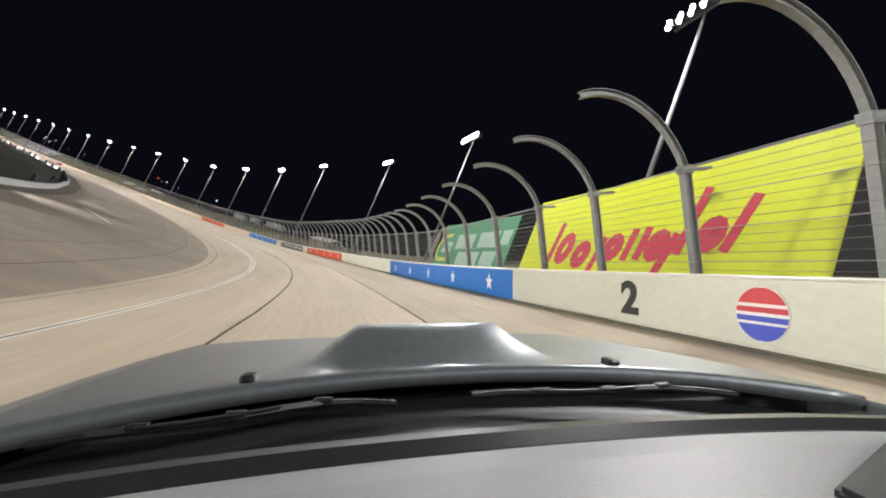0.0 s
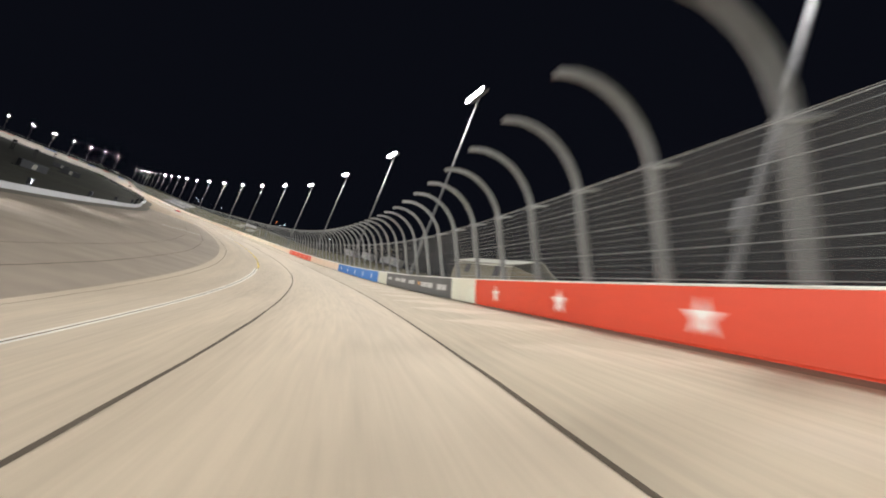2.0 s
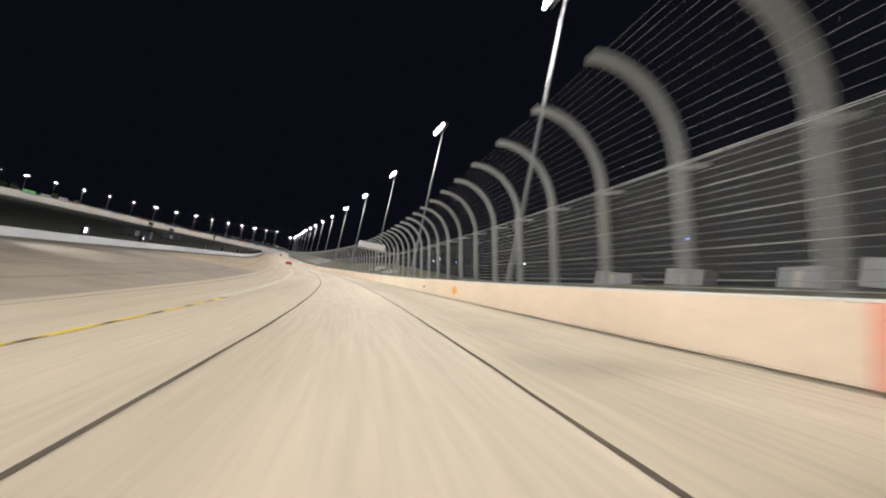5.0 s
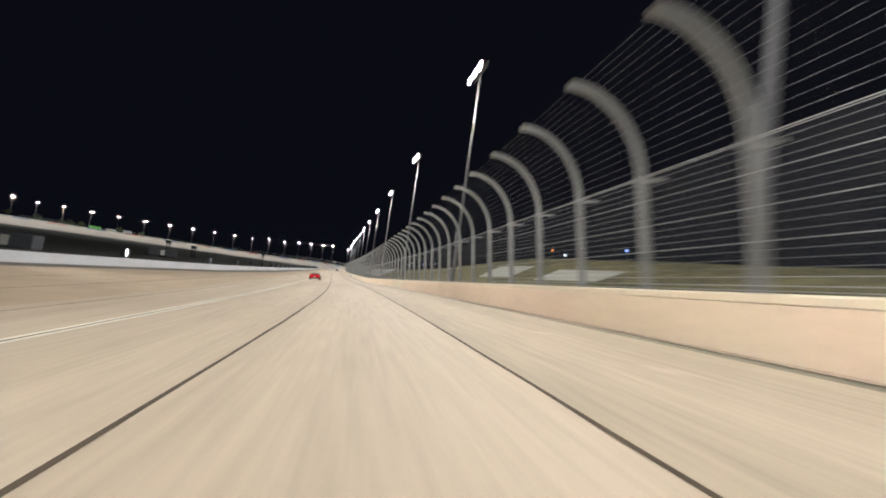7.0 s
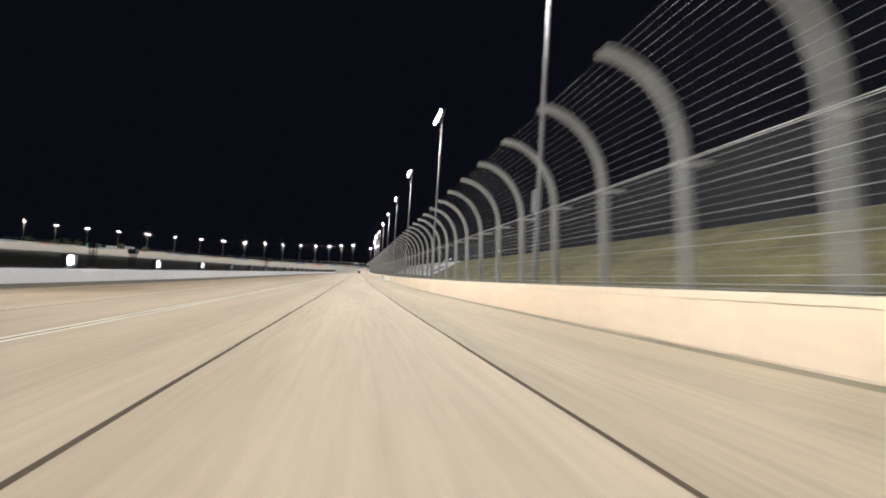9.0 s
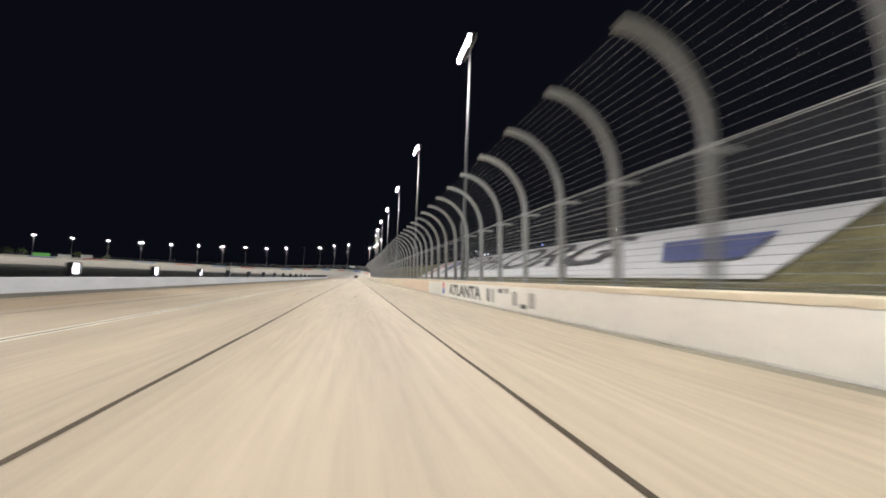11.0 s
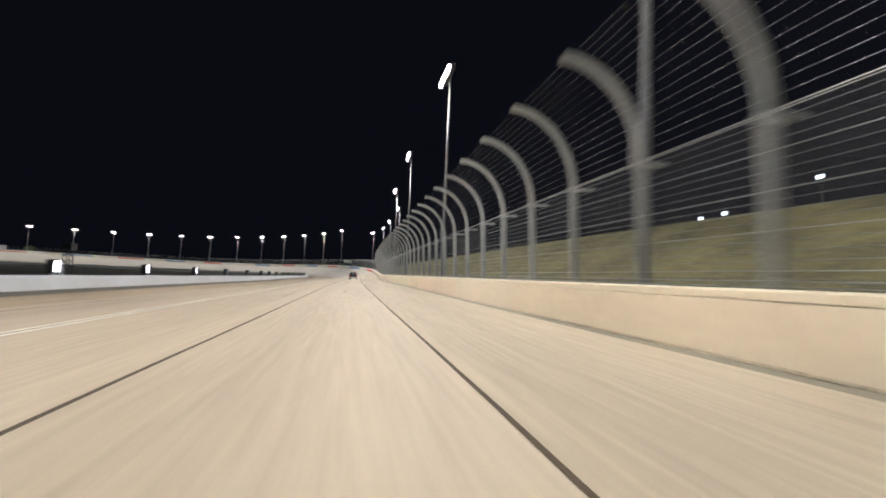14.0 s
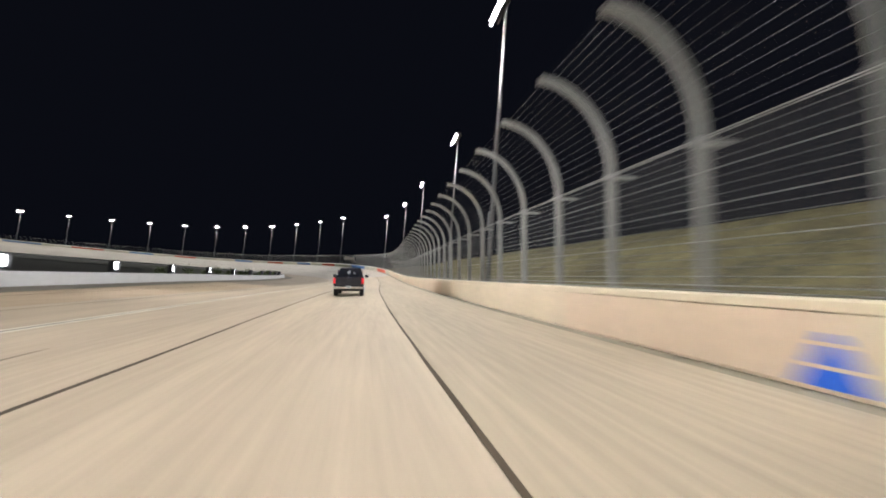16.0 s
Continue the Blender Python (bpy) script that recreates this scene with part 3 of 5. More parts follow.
# ---- floodlight poles ----
def light_pole(i):
    s = pole_station(i)
    w, n = station(s)[:2]
    top = 0.502 * w.z + 22.69 + (5.45 if i >= 23 else 0)
    if s < 660:
        top = w.z + float(np.interp(s, LAMP_AT, LAMP_UP))
    foot = outside(s, float(np.interp(s, POLE_OUT_AT, POLE_OUT)), 0.6)
    h = top - foot.z
    m = Matrix.Translation(foot) @ Matrix((n.cross(Vector((0, 0, 1))), n, Vector((0, 0, 1)))).transposed().to_4x4()
    pole = empty("light_pole", m, "tall grey steel floodlight pole with lit lamp heads behind the fence", "light pole", "floodlights round the track")
    b = bmesh.new()
    rod(b, [(0, 0, -1.0), (0, 0, 0.02), (0, 0, h * 0.5), (0, 0, h + 0.3)], [0.19, 0.17, 0.125, 0.075], 10)
    part("pole_shaft", b, POLEMAT, pole, smooth=True)
    b = bmesh.new()
    box(b, 0.08, -0.2, 4.3, 0.46, 0.2, 5.5, 0.03)
    part("ballast_box", b, POLEMAT, pole, "grey ballast cabinet")
    for k, z in ((0, h + 0.1), (1, h - 0.24)):
        b = bmesh.new()
        box(b, -2.0, -0.06, z - 0.06, 2.0, 0.06, z + 0.06, 0.01)
        box(b, -2.0, 0.26, z - 0.05, 2.0, 0.36, z + 0.05, 0.01)
        for x in (-1.1, 1.1):
            rod(b, [(x, 0, z), (x, 0.32, z)], 0.035, 6)
        cross = part("crossarm", b, POLEMAT, pole)
        for x in (-1.85, -1.11, -0.37, 0.37, 1.11, 1.85):
            tilt = pose(x, 0.44, z - 0.12, -38, 0, 0)
            b = bmesh.new()
            rod(b, [(0, -0.18, 0), (0, 0.0, 0), (0, 0.16, 0)], [0.06, 0.12, 0.155], 10)
            bmesh.ops.transform(b, matrix=tilt, verts=b.verts)
            part("lamp_housing", b, DARKMETAL, cross)
            b = bmesh.new()
            rod(b, [(0, 0.162, 0), (0, 0.18, 0)], [0.145, 0.135], 10)
            bmesh.ops.transform(b, matrix=tilt, verts=b.verts)
            part("lamp_face", b, LAMPGLOW, cross, "glowing white lamp face")
    lamp = new("floodlight", flood)
    lamp.matrix_world = look(Vector((foot.x, foot.y, top - 0.6)) + n * 2.6, on(s, 7.0))
    return pole


for i in range(-3, 44):
    light_pole(i)

# ---- low lights on the infield side ----
b = bmesh.new()
box(b, -0.4, -0.3, -0.3, 0.4, 0.3, 0.12, 0.02)
low_base = part("plinth", b, DARKMETAL)
b = bmesh.new()
box(b, -0.32, -0.25, 0.12, 0.32, 0.05, 1.42, 0.03)
box(b, -0.36, -0.05, 0.6, -0.30, 0.24, 1.42, 0.01)
box(b, 0.30, -0.05, 0.6, 0.36, 0.24, 1.42, 0.01)
box(b, -0.36, -0.05, 1.38, 0.36, 0.24, 1.44, 0.01)
low_case = part("case", b, DARKMETAL)
b = bmesh.new()
box(b, -0.25, 0.05, 0.72, 0.25, 0.09, 1.34, 0.01)
low_face = part("lamp_face", b, MIRRORGLOW)
first = empty("infield_light", Matrix(), "low lit lamp unit standing behind the inner wall", "low floodlight", "infield lights")
for o in (low_base, low_case, low_face):
    o.parent = first
UNITS = [-42, -20, 2, 24.6, 43.2, 66.8, 92.2, 114.2, 140, 167.1, 187, 211.5, 228.5, 244.8, 277.6, 294, 314.5, 329.9, 342.3, 354]
UNITS += [354 + 11.06 * i for i in range(1, 10)] + [464.6 + 11.45 * i for i in range(26)]
for i, s in enumerate(UNITS):
    w, n = station(s)[:2]
    p = on(s, inner(s) + 1.5, 0.25)
    m = Matrix.Translation(p) @ Matrix((-n.cross(Vector((0, 0, 1))), -n, Vector((0, 0, 1)))).transposed().to_4x4()
    if i == 0:
        first.matrix_world = m
    else:
        copy_thing(first, m)
    if 354 < s < 760 and i % 2:
        continue
    lamp = new("low_floodlight", low_flood if s > 250 else turn_flood)
    lamp.matrix_world = look(p - n * 0.4 + Vector((0, 0, 0.55)), on(s, 0, 3.2))


# ---- decals on the wall ----
def star_outline(r):
    pts = []
    for k in range(10):
        a = math.pi / 2 + k * math.pi / 5
        q = r if k % 2 == 0 else r * 0.42
        pts.append((q * math.cos(a), q * math.sin(a)))
    return pts


b = bmesh.new()
flat(b, star_outline(0.36), 0.006)
star_me = part("star", b, STAR).data
bpy.data.objects.remove(bpy.data.objects["star"])
STARS = [15.6, 20.2, 24.7, 29.2, 33.6, 61.0, 65.6, 70.1, 74.7, 79.2, 108.1, 112.6, 117.2, 121.7, 126.2, 153.9, 158.5, 163.0, 167.6, 172.1]
for s in STARS:
    o = new("star", star_me)
    o.matrix_world = decal_pose(s, 0.5, 0.016)
    tagged(o, "white five-pointed star painted on the coloured wall", "star", "wall stars")


def plate(name, outline, s, v, material, label, category, depth=0.006, parent=None, u=0.016):
    b = bmesh.new()
    flat(b, outline, depth)
    o = part(name, b, material, parent)
    o.matrix_world = decal_pose(s, v, u)
    if not parent:
        tagged(o, label, category)
    return o


def rect(w, h, x=0.0, z=0.0):
    return [(x - w / 2, z - h / 2), (x + w / 2, z - h / 2), (x + w / 2, z + h / 2), (x - w / 2, z + h / 2)]


def disc(r, z0, z1, n=14):
    """The band of a disc between two heights."""
    right = [(math.sqrt(max(r * r - z * z, 0)), z) for z in [z0 + (z1 - z0) * k / n for k in range(n + 1)]]
    return right + [(-x, z) for x, z in right[::-1] if x > 1e-4]


def shield(s):
    o = plate("round_decal", disc(0.40, -0.40, 0.40), s, 0.51, STAR, "round red white and blue decal on the white wall", "decal")
    for z0, z1, m in ((0.15, 0.38, SHIELDRED), (0.02, 0.10, SHIELDRED), (-0.11, -0.03, SHIELDBLUE), (-0.38, -0.15, SHIELDBLUE)):
        p = plate("colour_band", disc(0.385, z0, z1), s, 0.51, m, "", "", parent=o, u=0.024)
    return o


def lettering(name, text, size, material, m, label, category, depth=0.004, squeeze=1.0, bold=0.0):
    c = bpy.data.curves.new(name, "FONT")
    c.body, c.size, c.extrude, c.align_x, c.align_y, c.offset = text, size, depth, "CENTER", "CENTER", bold
    ob = new(name, c)
    me = bpy.data.meshes.new_from_object(ob)
    bpy.data.objects.remove(ob)
    me.materials.clear()
    me.materials.append(material)
    o = new(name, me)
    o.matrix_world = m @ pose(0, -0.004, 0, 90) @ Matrix.Diagonal((squeeze, 1, 1, 1))
    return tagged(o, label, category)


shield(4.9)
shield(427.3)
lettering("turn_number", "2", 0.9, BLACKPAINT, decal_pose(7.7, 0.5, 0.014), "large black number two painted on the white wall", "number", squeeze=1.15, bold=0.035)
# letters on the charcoal length, too blurred to read
for s, w, h, m, v in ((100.05, 1.2, 0.26, PALEINK, 0.6), (97.5, 1.5, 0.30, PALEINK, 0.6), (95.7, 1.6, 0.34, PALEINK, 0.6), (93.2, 1.6, 0.32, PALEINK, 0.58), (91.25, 0.36, 0.26, ORANGEMARK, 0.58),
                      (90.1, 1.3, 0.36, PALEINK, 0.54), (88.75, 1.2, 0.38, PALEINK, 0.54), (86.9, 0.75, 0.40, PALEINK, 0.52), (86.0, 0.8, 0.36, PALEINK, 0.52)):
    plate("sponsor_bar", [(x + 0.06 * z / h, z) for x, z in rect(w, h * 0.78)], s, v, m, "pale unreadable lettering bar on the charcoal wall", "lettering bar")
# blocks and cones on the cream barrier
town = lettering("wall_lettering", "ATLANTA", 0.83, BLACKPAINT, Matrix(), "large black capital letters painted on the white barrier", "lettering", bold=0.02)
town.matrix_world = decal_pose(422.3, 0.44, 0.018) @ pose(0, -0.004, 0, 90) @ Matrix.Diagonal((6.6 / max(town.dimensions.x, 1), 1, 1, 1))
for x, w, h, v, ink in ((417.9, 0.3, 0.55, 0.45, BLACKPAINT), (417.3, 0.3, 0.55, 0.45, GREYINK), (416.35, 0.42, 0.16, 0.68, BLACKPAINT), (415.65, 0.45, 0.18, 0.70, GREYINK), (414.8, 0.22, 0.5, 0.45, BLACKPAINT), (414.0, 0.5, 0.15, 0.22, BLACKPAINT), (413.3, 0.4, 0.5, 0.45, GREYINK)):
    plate("bar_decal", rect(w, h), x, v, ink, "dark blurred bar of lettering on the white barrier", "decal")
blob = plate("orange_mark", disc(0.30, -0.30, 0.30), 193.9, 0.5, ORANGEMARK, "orange four-lobed mark painted on the pale wall", "decal")
for x in (-0.34, 0.34):
    plate("mark_lobe", [(x + 0.2 * math.cos(k * math.tau / 12), 0.17 * math.sin(k * math.tau / 12)) for k in range(12)], 193.9, 0.5, ORANGEMARK, "", "", parent=blob, u=0.020)
plate("scuff_decal", rect(0.5, 0.16), 202.4, 0.45, BROWNMARK, "small dark scribble on the pale wall", "decal")


def cone(s, k):
    o = plate("cone_decal", [(-0.42 * k, -0.30 * k), (0.42 * k, -0.30 * k), (0.30 * k, -0.08 * k), (-0.30 * k, -0.08 * k)], s, 0.33, CONEBLUE, "blue cone-shaped decal low on the barrier", "decal", u=0.018)
    for z0, z1, a, c in ((-0.03, 0.20, 0.27, 0.15), (0.25, 0.36, 0.12, 0.06)):
        plate("cone_band", [(-a * k, z0 * k), (a * k, z0 * k), (c * k, z1 * k), (-c * k, z1 * k)], s, 0.33, CONEBLUE, "", "", parent=o, u=0.018)


cone(581.0, 0.9)
cone(591.4, 0.9)
for i in range(13):
    s = 583.0 + (i % 5) * 1.5 + 0.3 * random.random()
    plate("scuff_decal", rect(0.30 + 0.25 * random.random(), 0.11), s, (0.25, 0.48, 0.7)[i % 3] + 0.06 * random.random(), BROWNMARK, "small dark blurred print on the cream barrier", "decal")


# ---- boards behind the fence ----
def board(name, s0, s1, o, z0, z1, material, label):
    """A tall upright hoarding of horizontal panels, o metres out from the wall."""
    base = empty(name, Matrix(), label, "billboard")
    rows = 5
    for k in range(rows):
        a, c = z0 + (z1 - z0) * k / rows, z0 + (z1 - z0) * (k + 1) / rows - 0.012
        sweep("panel", [(o, a), (o, c), (o + 0.06, c), (o + 0.06, a)], run(s0, s1), material, base, where=outside)
    for s in run(s0 + 0.4, s1 - 0.4, 4):
        q = bmesh.new()
        rod(q, [outside(s, o + 0.16, 0.2), outside(s, o + 0.16, z1 - 0.1)], 0.08, 6)
        part("support", q, STEEL, base)
    return base


def brush(pts, width, s, z, material, o, parent, name="print_stroke"):
    """A painted stroke on a board: points in x (to the viewer's right of s) and y (above z)."""
    verts, faces = [], []
    for i in range(len(pts) - 1):
        a, c = Vector(pts[i]), Vector(pts[i + 1])
        d = (c - a).normalized()
        k = Vector((-d.y, d.x)) * width / 2
        a, c = a - d * width * 0.25, c + d * width * 0.25
        n = len(verts)
        for out in (0.0, 0.014 + 0.0004 * i):
            verts += [outside(s - x, o - out, z + y) for x, y in (a - k, c - k, c + k, a + k)]
        faces += [(n + 4, n + 5, n + 6, n + 7)] + [(n + j, n + (j + 1) % 4, n + 4 + (j + 1) % 4, n + 4 + j) for j in range(4)]
    return meshed(name, verts, faces, material, parent)


def ring(x, y, a, c, start, turn, n=12):
    """Points round a slanting oval of half-width a and half-height c."""
    out = []
    for k in range(n + 1):
        w = math.radians(start + turn * k / n)
        out.append((x + a * math.cos(w) + 0.25 * c * math.sin(w), y + c * math.sin(w)))
    return out


yellow = board("yellow_board", 7.55, 23.55, 4.6, 1.3, 7.2, BOARDYELLOW, "tall bright yellow hoarding with a row of red bars and ovals")
# the print is kept as plain bars and ovals
BARS = [[(-5.3, -1.6), (-4.7, 1.3)], [(-1.6, -1.9), (-0.95, 0.1)], [(0.6, -0.95), (0.85, 0.25)], [(1.3, -0.95), (1.55, 0.25)], [(2.4, -1.8), (3.0, -0.2)], [(3.2, -0.85), (3.75, 1.45)], [(5.0, -0.9), (5.6, 0.8)]]
for c in BARS:
    brush([(x, y + 0.05 * x) for x, y in c], 0.38, 15.55, 4.4, PRINTRED, 4.6, yellow)
for x, y, a, c in ((-3.9, -0.35, 0.42, 0.62), (-2.4, -0.7, 0.38, 0.45), (-0.25, -0.4, 0.33, 0.40), (2.2, -0.4, 0.3, 0.40), (4.35, -0.1, 0.3, 0.4)):
    brush(ring(x, y, a, c, 0, 350), 0.52, 15.55, 4.4, PRINTRED, 4.6, yellow, "print_oval")
green = board("green_board", 25.85, 39.95, 4.6, 1.3, 6.65, BOARDGREEN, "green hoarding with pale mint print blocks and a yellow swirl")
for s0, s1, z0, z1 in ((35.8, 32.2, 4.2, 5.5), (31.3, 27.95, 4.3, 5.58), (27.5, 26.2, 4.44, 5.58), (34.6, 30.4, 2.75, 3.9), (29.85, 27.5, 2.8, 3.96), (38.9, 36.6, 4.42, 4.85), (38.8, 36.7, 3.85, 4.3)):
    h = z1 - z0
    brush([(32.9 - s0 + h / 4, 0), (32.9 - s1 - h / 4, 0)], h, 32.9, (z0 + z1) / 2, BOARDMINT, 4.6, green, "print_block")
brush(ring(-5.3, 0.0, 1.75, 1.25, 75, 195, 16), 0.34, 32.9, 4.3, BOARDSWIRL, 4.6, green, "round_swirl")
brush([(-6.0, -1.15), (-4.2, -1.2)], 0.34, 32.9, 4.3, BOARDSWIRL, 4.6, green, "round_swirl")
b = bmesh.new()
flat(b, [(0.6 * math.cos(k * math.tau / 20), 1.35 * math.sin(k * math.tau / 20)) for k in range(20)], 0.06)
for x in (-0.3, 0.3):
    rod(b, [(x, 0.08, -4.2), (x, 0.08, 0.6)], 0.05, 6)
cutout = part("rounded_sign", b, SHEDWALL, None)
cutout.matrix_world = Matrix.Translation(outside(41.6, 4.75, 4.9)) @ Matrix((-station(41.6)[2], -station(41.6)[1], Vector((0, 0, 1)))).transposed().to_4x4()
tagged(cutout, "rounded beige sign on two stakes beside the green hoarding", "sign")


# ---- banners laid on the grass bank ----
def banner(s0, s1, o0, o1, material, label, lift=0.10, parent=None, name="bank_banner", thick=0.05):
    verts, faces = [], []
    st, os_ = run(s0, s1, 4), [o0 + (o1 - o0) * k / 6 for k in range(7)]
    for layer in (lift, lift - thick):
        for s in st:
            for o in os_:
                verts.append(outside(s, o, bank_height(s, o) + 0.06 + layer))
    k, half = 7, len(st) * 7
    for i in range(len(st) - 1):
        for j in range(6):
            a = i * k + j
            faces += [(a, a + 1, a + k + 1, a + k), (half + a, half + a + k, half + a + k + 1, half + a + 1)]
    rim = [j for j in range(7)] + [i * k + 6 for i in range(1, len(st))] + [(len(st) - 1) * k + j for j in range(5, -1, -1)] + [i * k for i in range(len(st) - 2, 0, -1)]
    for a, c in zip(rim, rim[1:] + rim[:1]):
        faces.append((a, c, half + c, half + a))
    ob = meshed(name, verts, faces, material, parent)
    if not parent:
        tagged(ob, label, "banner")
    return ob


long_banner = banner(414, 504.5, 9.9, 16.5, BANNERWHITE, "long white printed banner lying on the grass bank")


def on_bank(name, outline, s, o, material, label, category, lift=0.16, parent=None):
    """A flat print on the bank: outline in x (towards the viewer's right) and y (up the bank), about s and o."""
    w, n, t, e, up, b0 = station(s)
    p, q = outside(s, o - 1, bank_height(s, o - 1) + lift), outside(s, o + 1, bank_height(s, o + 1) + lift)
    y = (q - p).normalized()
    x = (-t - y * (-t).dot(y)).normalized()
    m = Matrix.Translation((p + q) / 2) @ Matrix((x, y, x.cross(y))).transposed().to_4x4()
    if outline is None:
        return m
    b = bmesh.new()
    flat(b, outline, 0.02)
    ob = part(name, b, material, parent)
    ob.matrix_world = m @ pose(0, 0, 0, 90)
    if not parent:
        tagged(ob, label, category)
    return ob


on_bank("print_patch", [(-3.6, -1.3), (4.0, -1.3), (4.2, 1.6), (-0.8, 1.6)], 420.5, 12.7, BANNERBLUE, "", "", 0.34, long_banner)
on_bank("print_patch", [(-4.9, -2.6), (7.0, -2.6), (1.7, 2.6), (0.2, 2.6)], 484.2, 13.3, BANNERBLUE, "", "", 0.34, long_banner)
for x, y, r in ((-2.2, -1.7, 0.6), (0.4, -1.7, 0.6), (2.9, -1.6, 0.6), (5.0, -1.8, 0.5), (0.2, -0.2, 0.5), (2.2, 0.0, 0.5), (1.1, 1.3, 0.4)):
    on_bank("print_star", [(x + a, y + c) for a, c in star_outline(r)], 484.2, 13.3, BANNERWHITE, "", "", 0.39, long_banner)
on_bank("print_patch", [(-4.5, -2.9), (3.7, -2.9), (1.5, 2.9), (-4.1, 2.9)], 496.0, 13.3, BANNERRED, "", "", 0.34, long_banner)
for x, y, w, h in ((-2.9, 0.0, 0.8, 2.8), (-1.0, 0.5, 0.7, 1.8), (0.9, 0.2, 0.7, 2.4), (-0.6, -1.9, 5.0, 0.35), (-1.2, 2.1, 4.2, 0.35)):
    on_bank("print_bar", rect(w, h, x, y), 496.0, 13.3, BANNERWHITE, "", "", 0.39, long_banner)
words = lettering("bank_lettering", "FOH.ORG", 7.0, BANNERBLACK, Matrix(), "large black capital letters printed on the white banner", "lettering")
wide = words.dimensions.x
words.matrix_world = on_bank("", None, 451.6, 13.3, None, "", "", 0.34) @ Matrix.Diagonal((46.0 / max(wide, 1), 1, 1, 1))
banner(289.5, 300.0, 11.5, 14.4, SHEDROOF, "pale grey banner lying on the low grass bank", 0.1)
banner(272.5, 282.5, 11.0, 13.6, SHEDROOF, "pale grey banner lying on the low grass bank", 0.1)


# ---- outside the wall ----
def grounded(s, o, sink=0.15):
    """Pose outside the wall on the bank: x forward along the track, y towards it, z up."""
    w, n = station(s)[:2]
    p = outside(s, o, bank_height(s, o) - sink)
    return Matrix.Translation(p) @ Matrix((n.cross(Vector((0, 0, 1))), n, Vector((0, 0, 1)))).transposed().to_4x4()


def shed(m, length, deep, eaves, ridge):
    ob = empty("shed", m, "low beige metal shed with a pale pitched roof behind the fence", "shed")
    b = bmesh.new()
    box(b, -length / 2, -deep / 2, -2.2, length / 2, deep / 2, eaves, 0.02)
    part("shed_wall", b, SHEDWALL, ob)
    b = bmesh.new()
    h, d = length / 2 + 0.25, deep / 2 + 0.3
    loft(b, [[(x, -d, eaves - 0.06), (x, 0, ridge), (x, d, eaves - 0.06), (x, d, eaves + 0.02), (x, 0, ridge + 0.09), (x, -d, eaves + 0.02)] for x in (-h, h)])
    part("shed_roof", b, SHEDROOF, ob, "pale sheet-metal roof")
    for x in (-length * 0.3, length * 0.2):
        b = bmesh.new()
        box(b, x - 0.55, deep / 2 - 0.02, 0.0, x + 0.55, deep / 2 + 0.04, eaves - 0.12, 0.01)
        part("shed_door", b, DARKMETAL, ob, "dark door opening")
    b = bmesh.new()
    box(b, -length / 2, deep / 2 + 0.005, eaves - 0.12, length / 2, deep / 2 + 0.06, eaves - 0.03, 0.01)
    part("trim_board", b, CAPWHITE, ob)
    return ob


shed(grounded(98.6, 8.4, -0.3), 12.0, 4.0, 0.95, 1.95)


def trailer(m, length, h, panel=TRAILERWHITE):
    ob = empty("trailer", m, "white box trailer parked on the dark bank", "trailer", "parked trailers")
    b = bmesh.new()
    box(b, -length / 2, -1.2, 0.7, length / 2, 1.2, h, 0.08)
    part("trailer_box", b, panel, ob)
    b = bmesh.new()
    box(b, -length / 2 + 0.2, -1.0, 0.45, length / 2 + 0.9, 1.0, 0.70, 0.03)
    part("trailer_frame", b, DARKMETAL, ob)
    b = bmesh.new()
    box(b, -0.5, 1.2, 0.9, 0.5, 1.23, h - 0.4, 0.01)
    part("trailer_door", b, CAPWHITE, ob)
    for x in (-0.5, 0.45):
        for y in (-1.05, 1.05):
            b = bmesh.new()
            rod(b, [(x, y - 0.12, 0.38), (x, y + 0.12, 0.38)], [0.38, 0.38], 14)
            part("trailer_wheel", b, TYRE_DULL, ob)
    return ob


TYRE_DULL = mat("dull_rubber", (0.02, 0.02, 0.02), 0.9)
for s, o, n, h, turn in ((194.3, 37, 6.2, 3.2, 20), (202.3, 38, 4.7, 3.0, -10), (215.5, 38, 5.6, 3.1, 5), (228.4, 38, 7.2, 3.2, 10)):
    trailer(grounded(s, o, 0.05) @ pose(0, 0, 0, 0, 0, turn), n, h)


def yard_lamp(s, o, up, glowing, label):
    m = grounded(s, o)
    z = up - bank_height(s, o)
    ob = empty("yard_lamp", m, label, "lamp post", "distant yard lamps")
    b = bmesh.new()
    rod(b, [(0, 0, -0.5), (0, 0, z)], [0.11, 0.07], 6)
    part("lamp_post", b, DARKMETAL, ob)
    b = bmesh.new()
    box(b, -0.35, -0.2, z, 0.35, 0.2, z + 0.22, 0.03)
    part("lamp_head", b, DARKMETAL, ob)
    b = bmesh.new()
    box(b, -0.36, 0.16, z - 0.10, 0.36, 0.24, z + 0.30, 0.02)
    part("lamp_face", b, glowing, ob, "glowing lamp face")


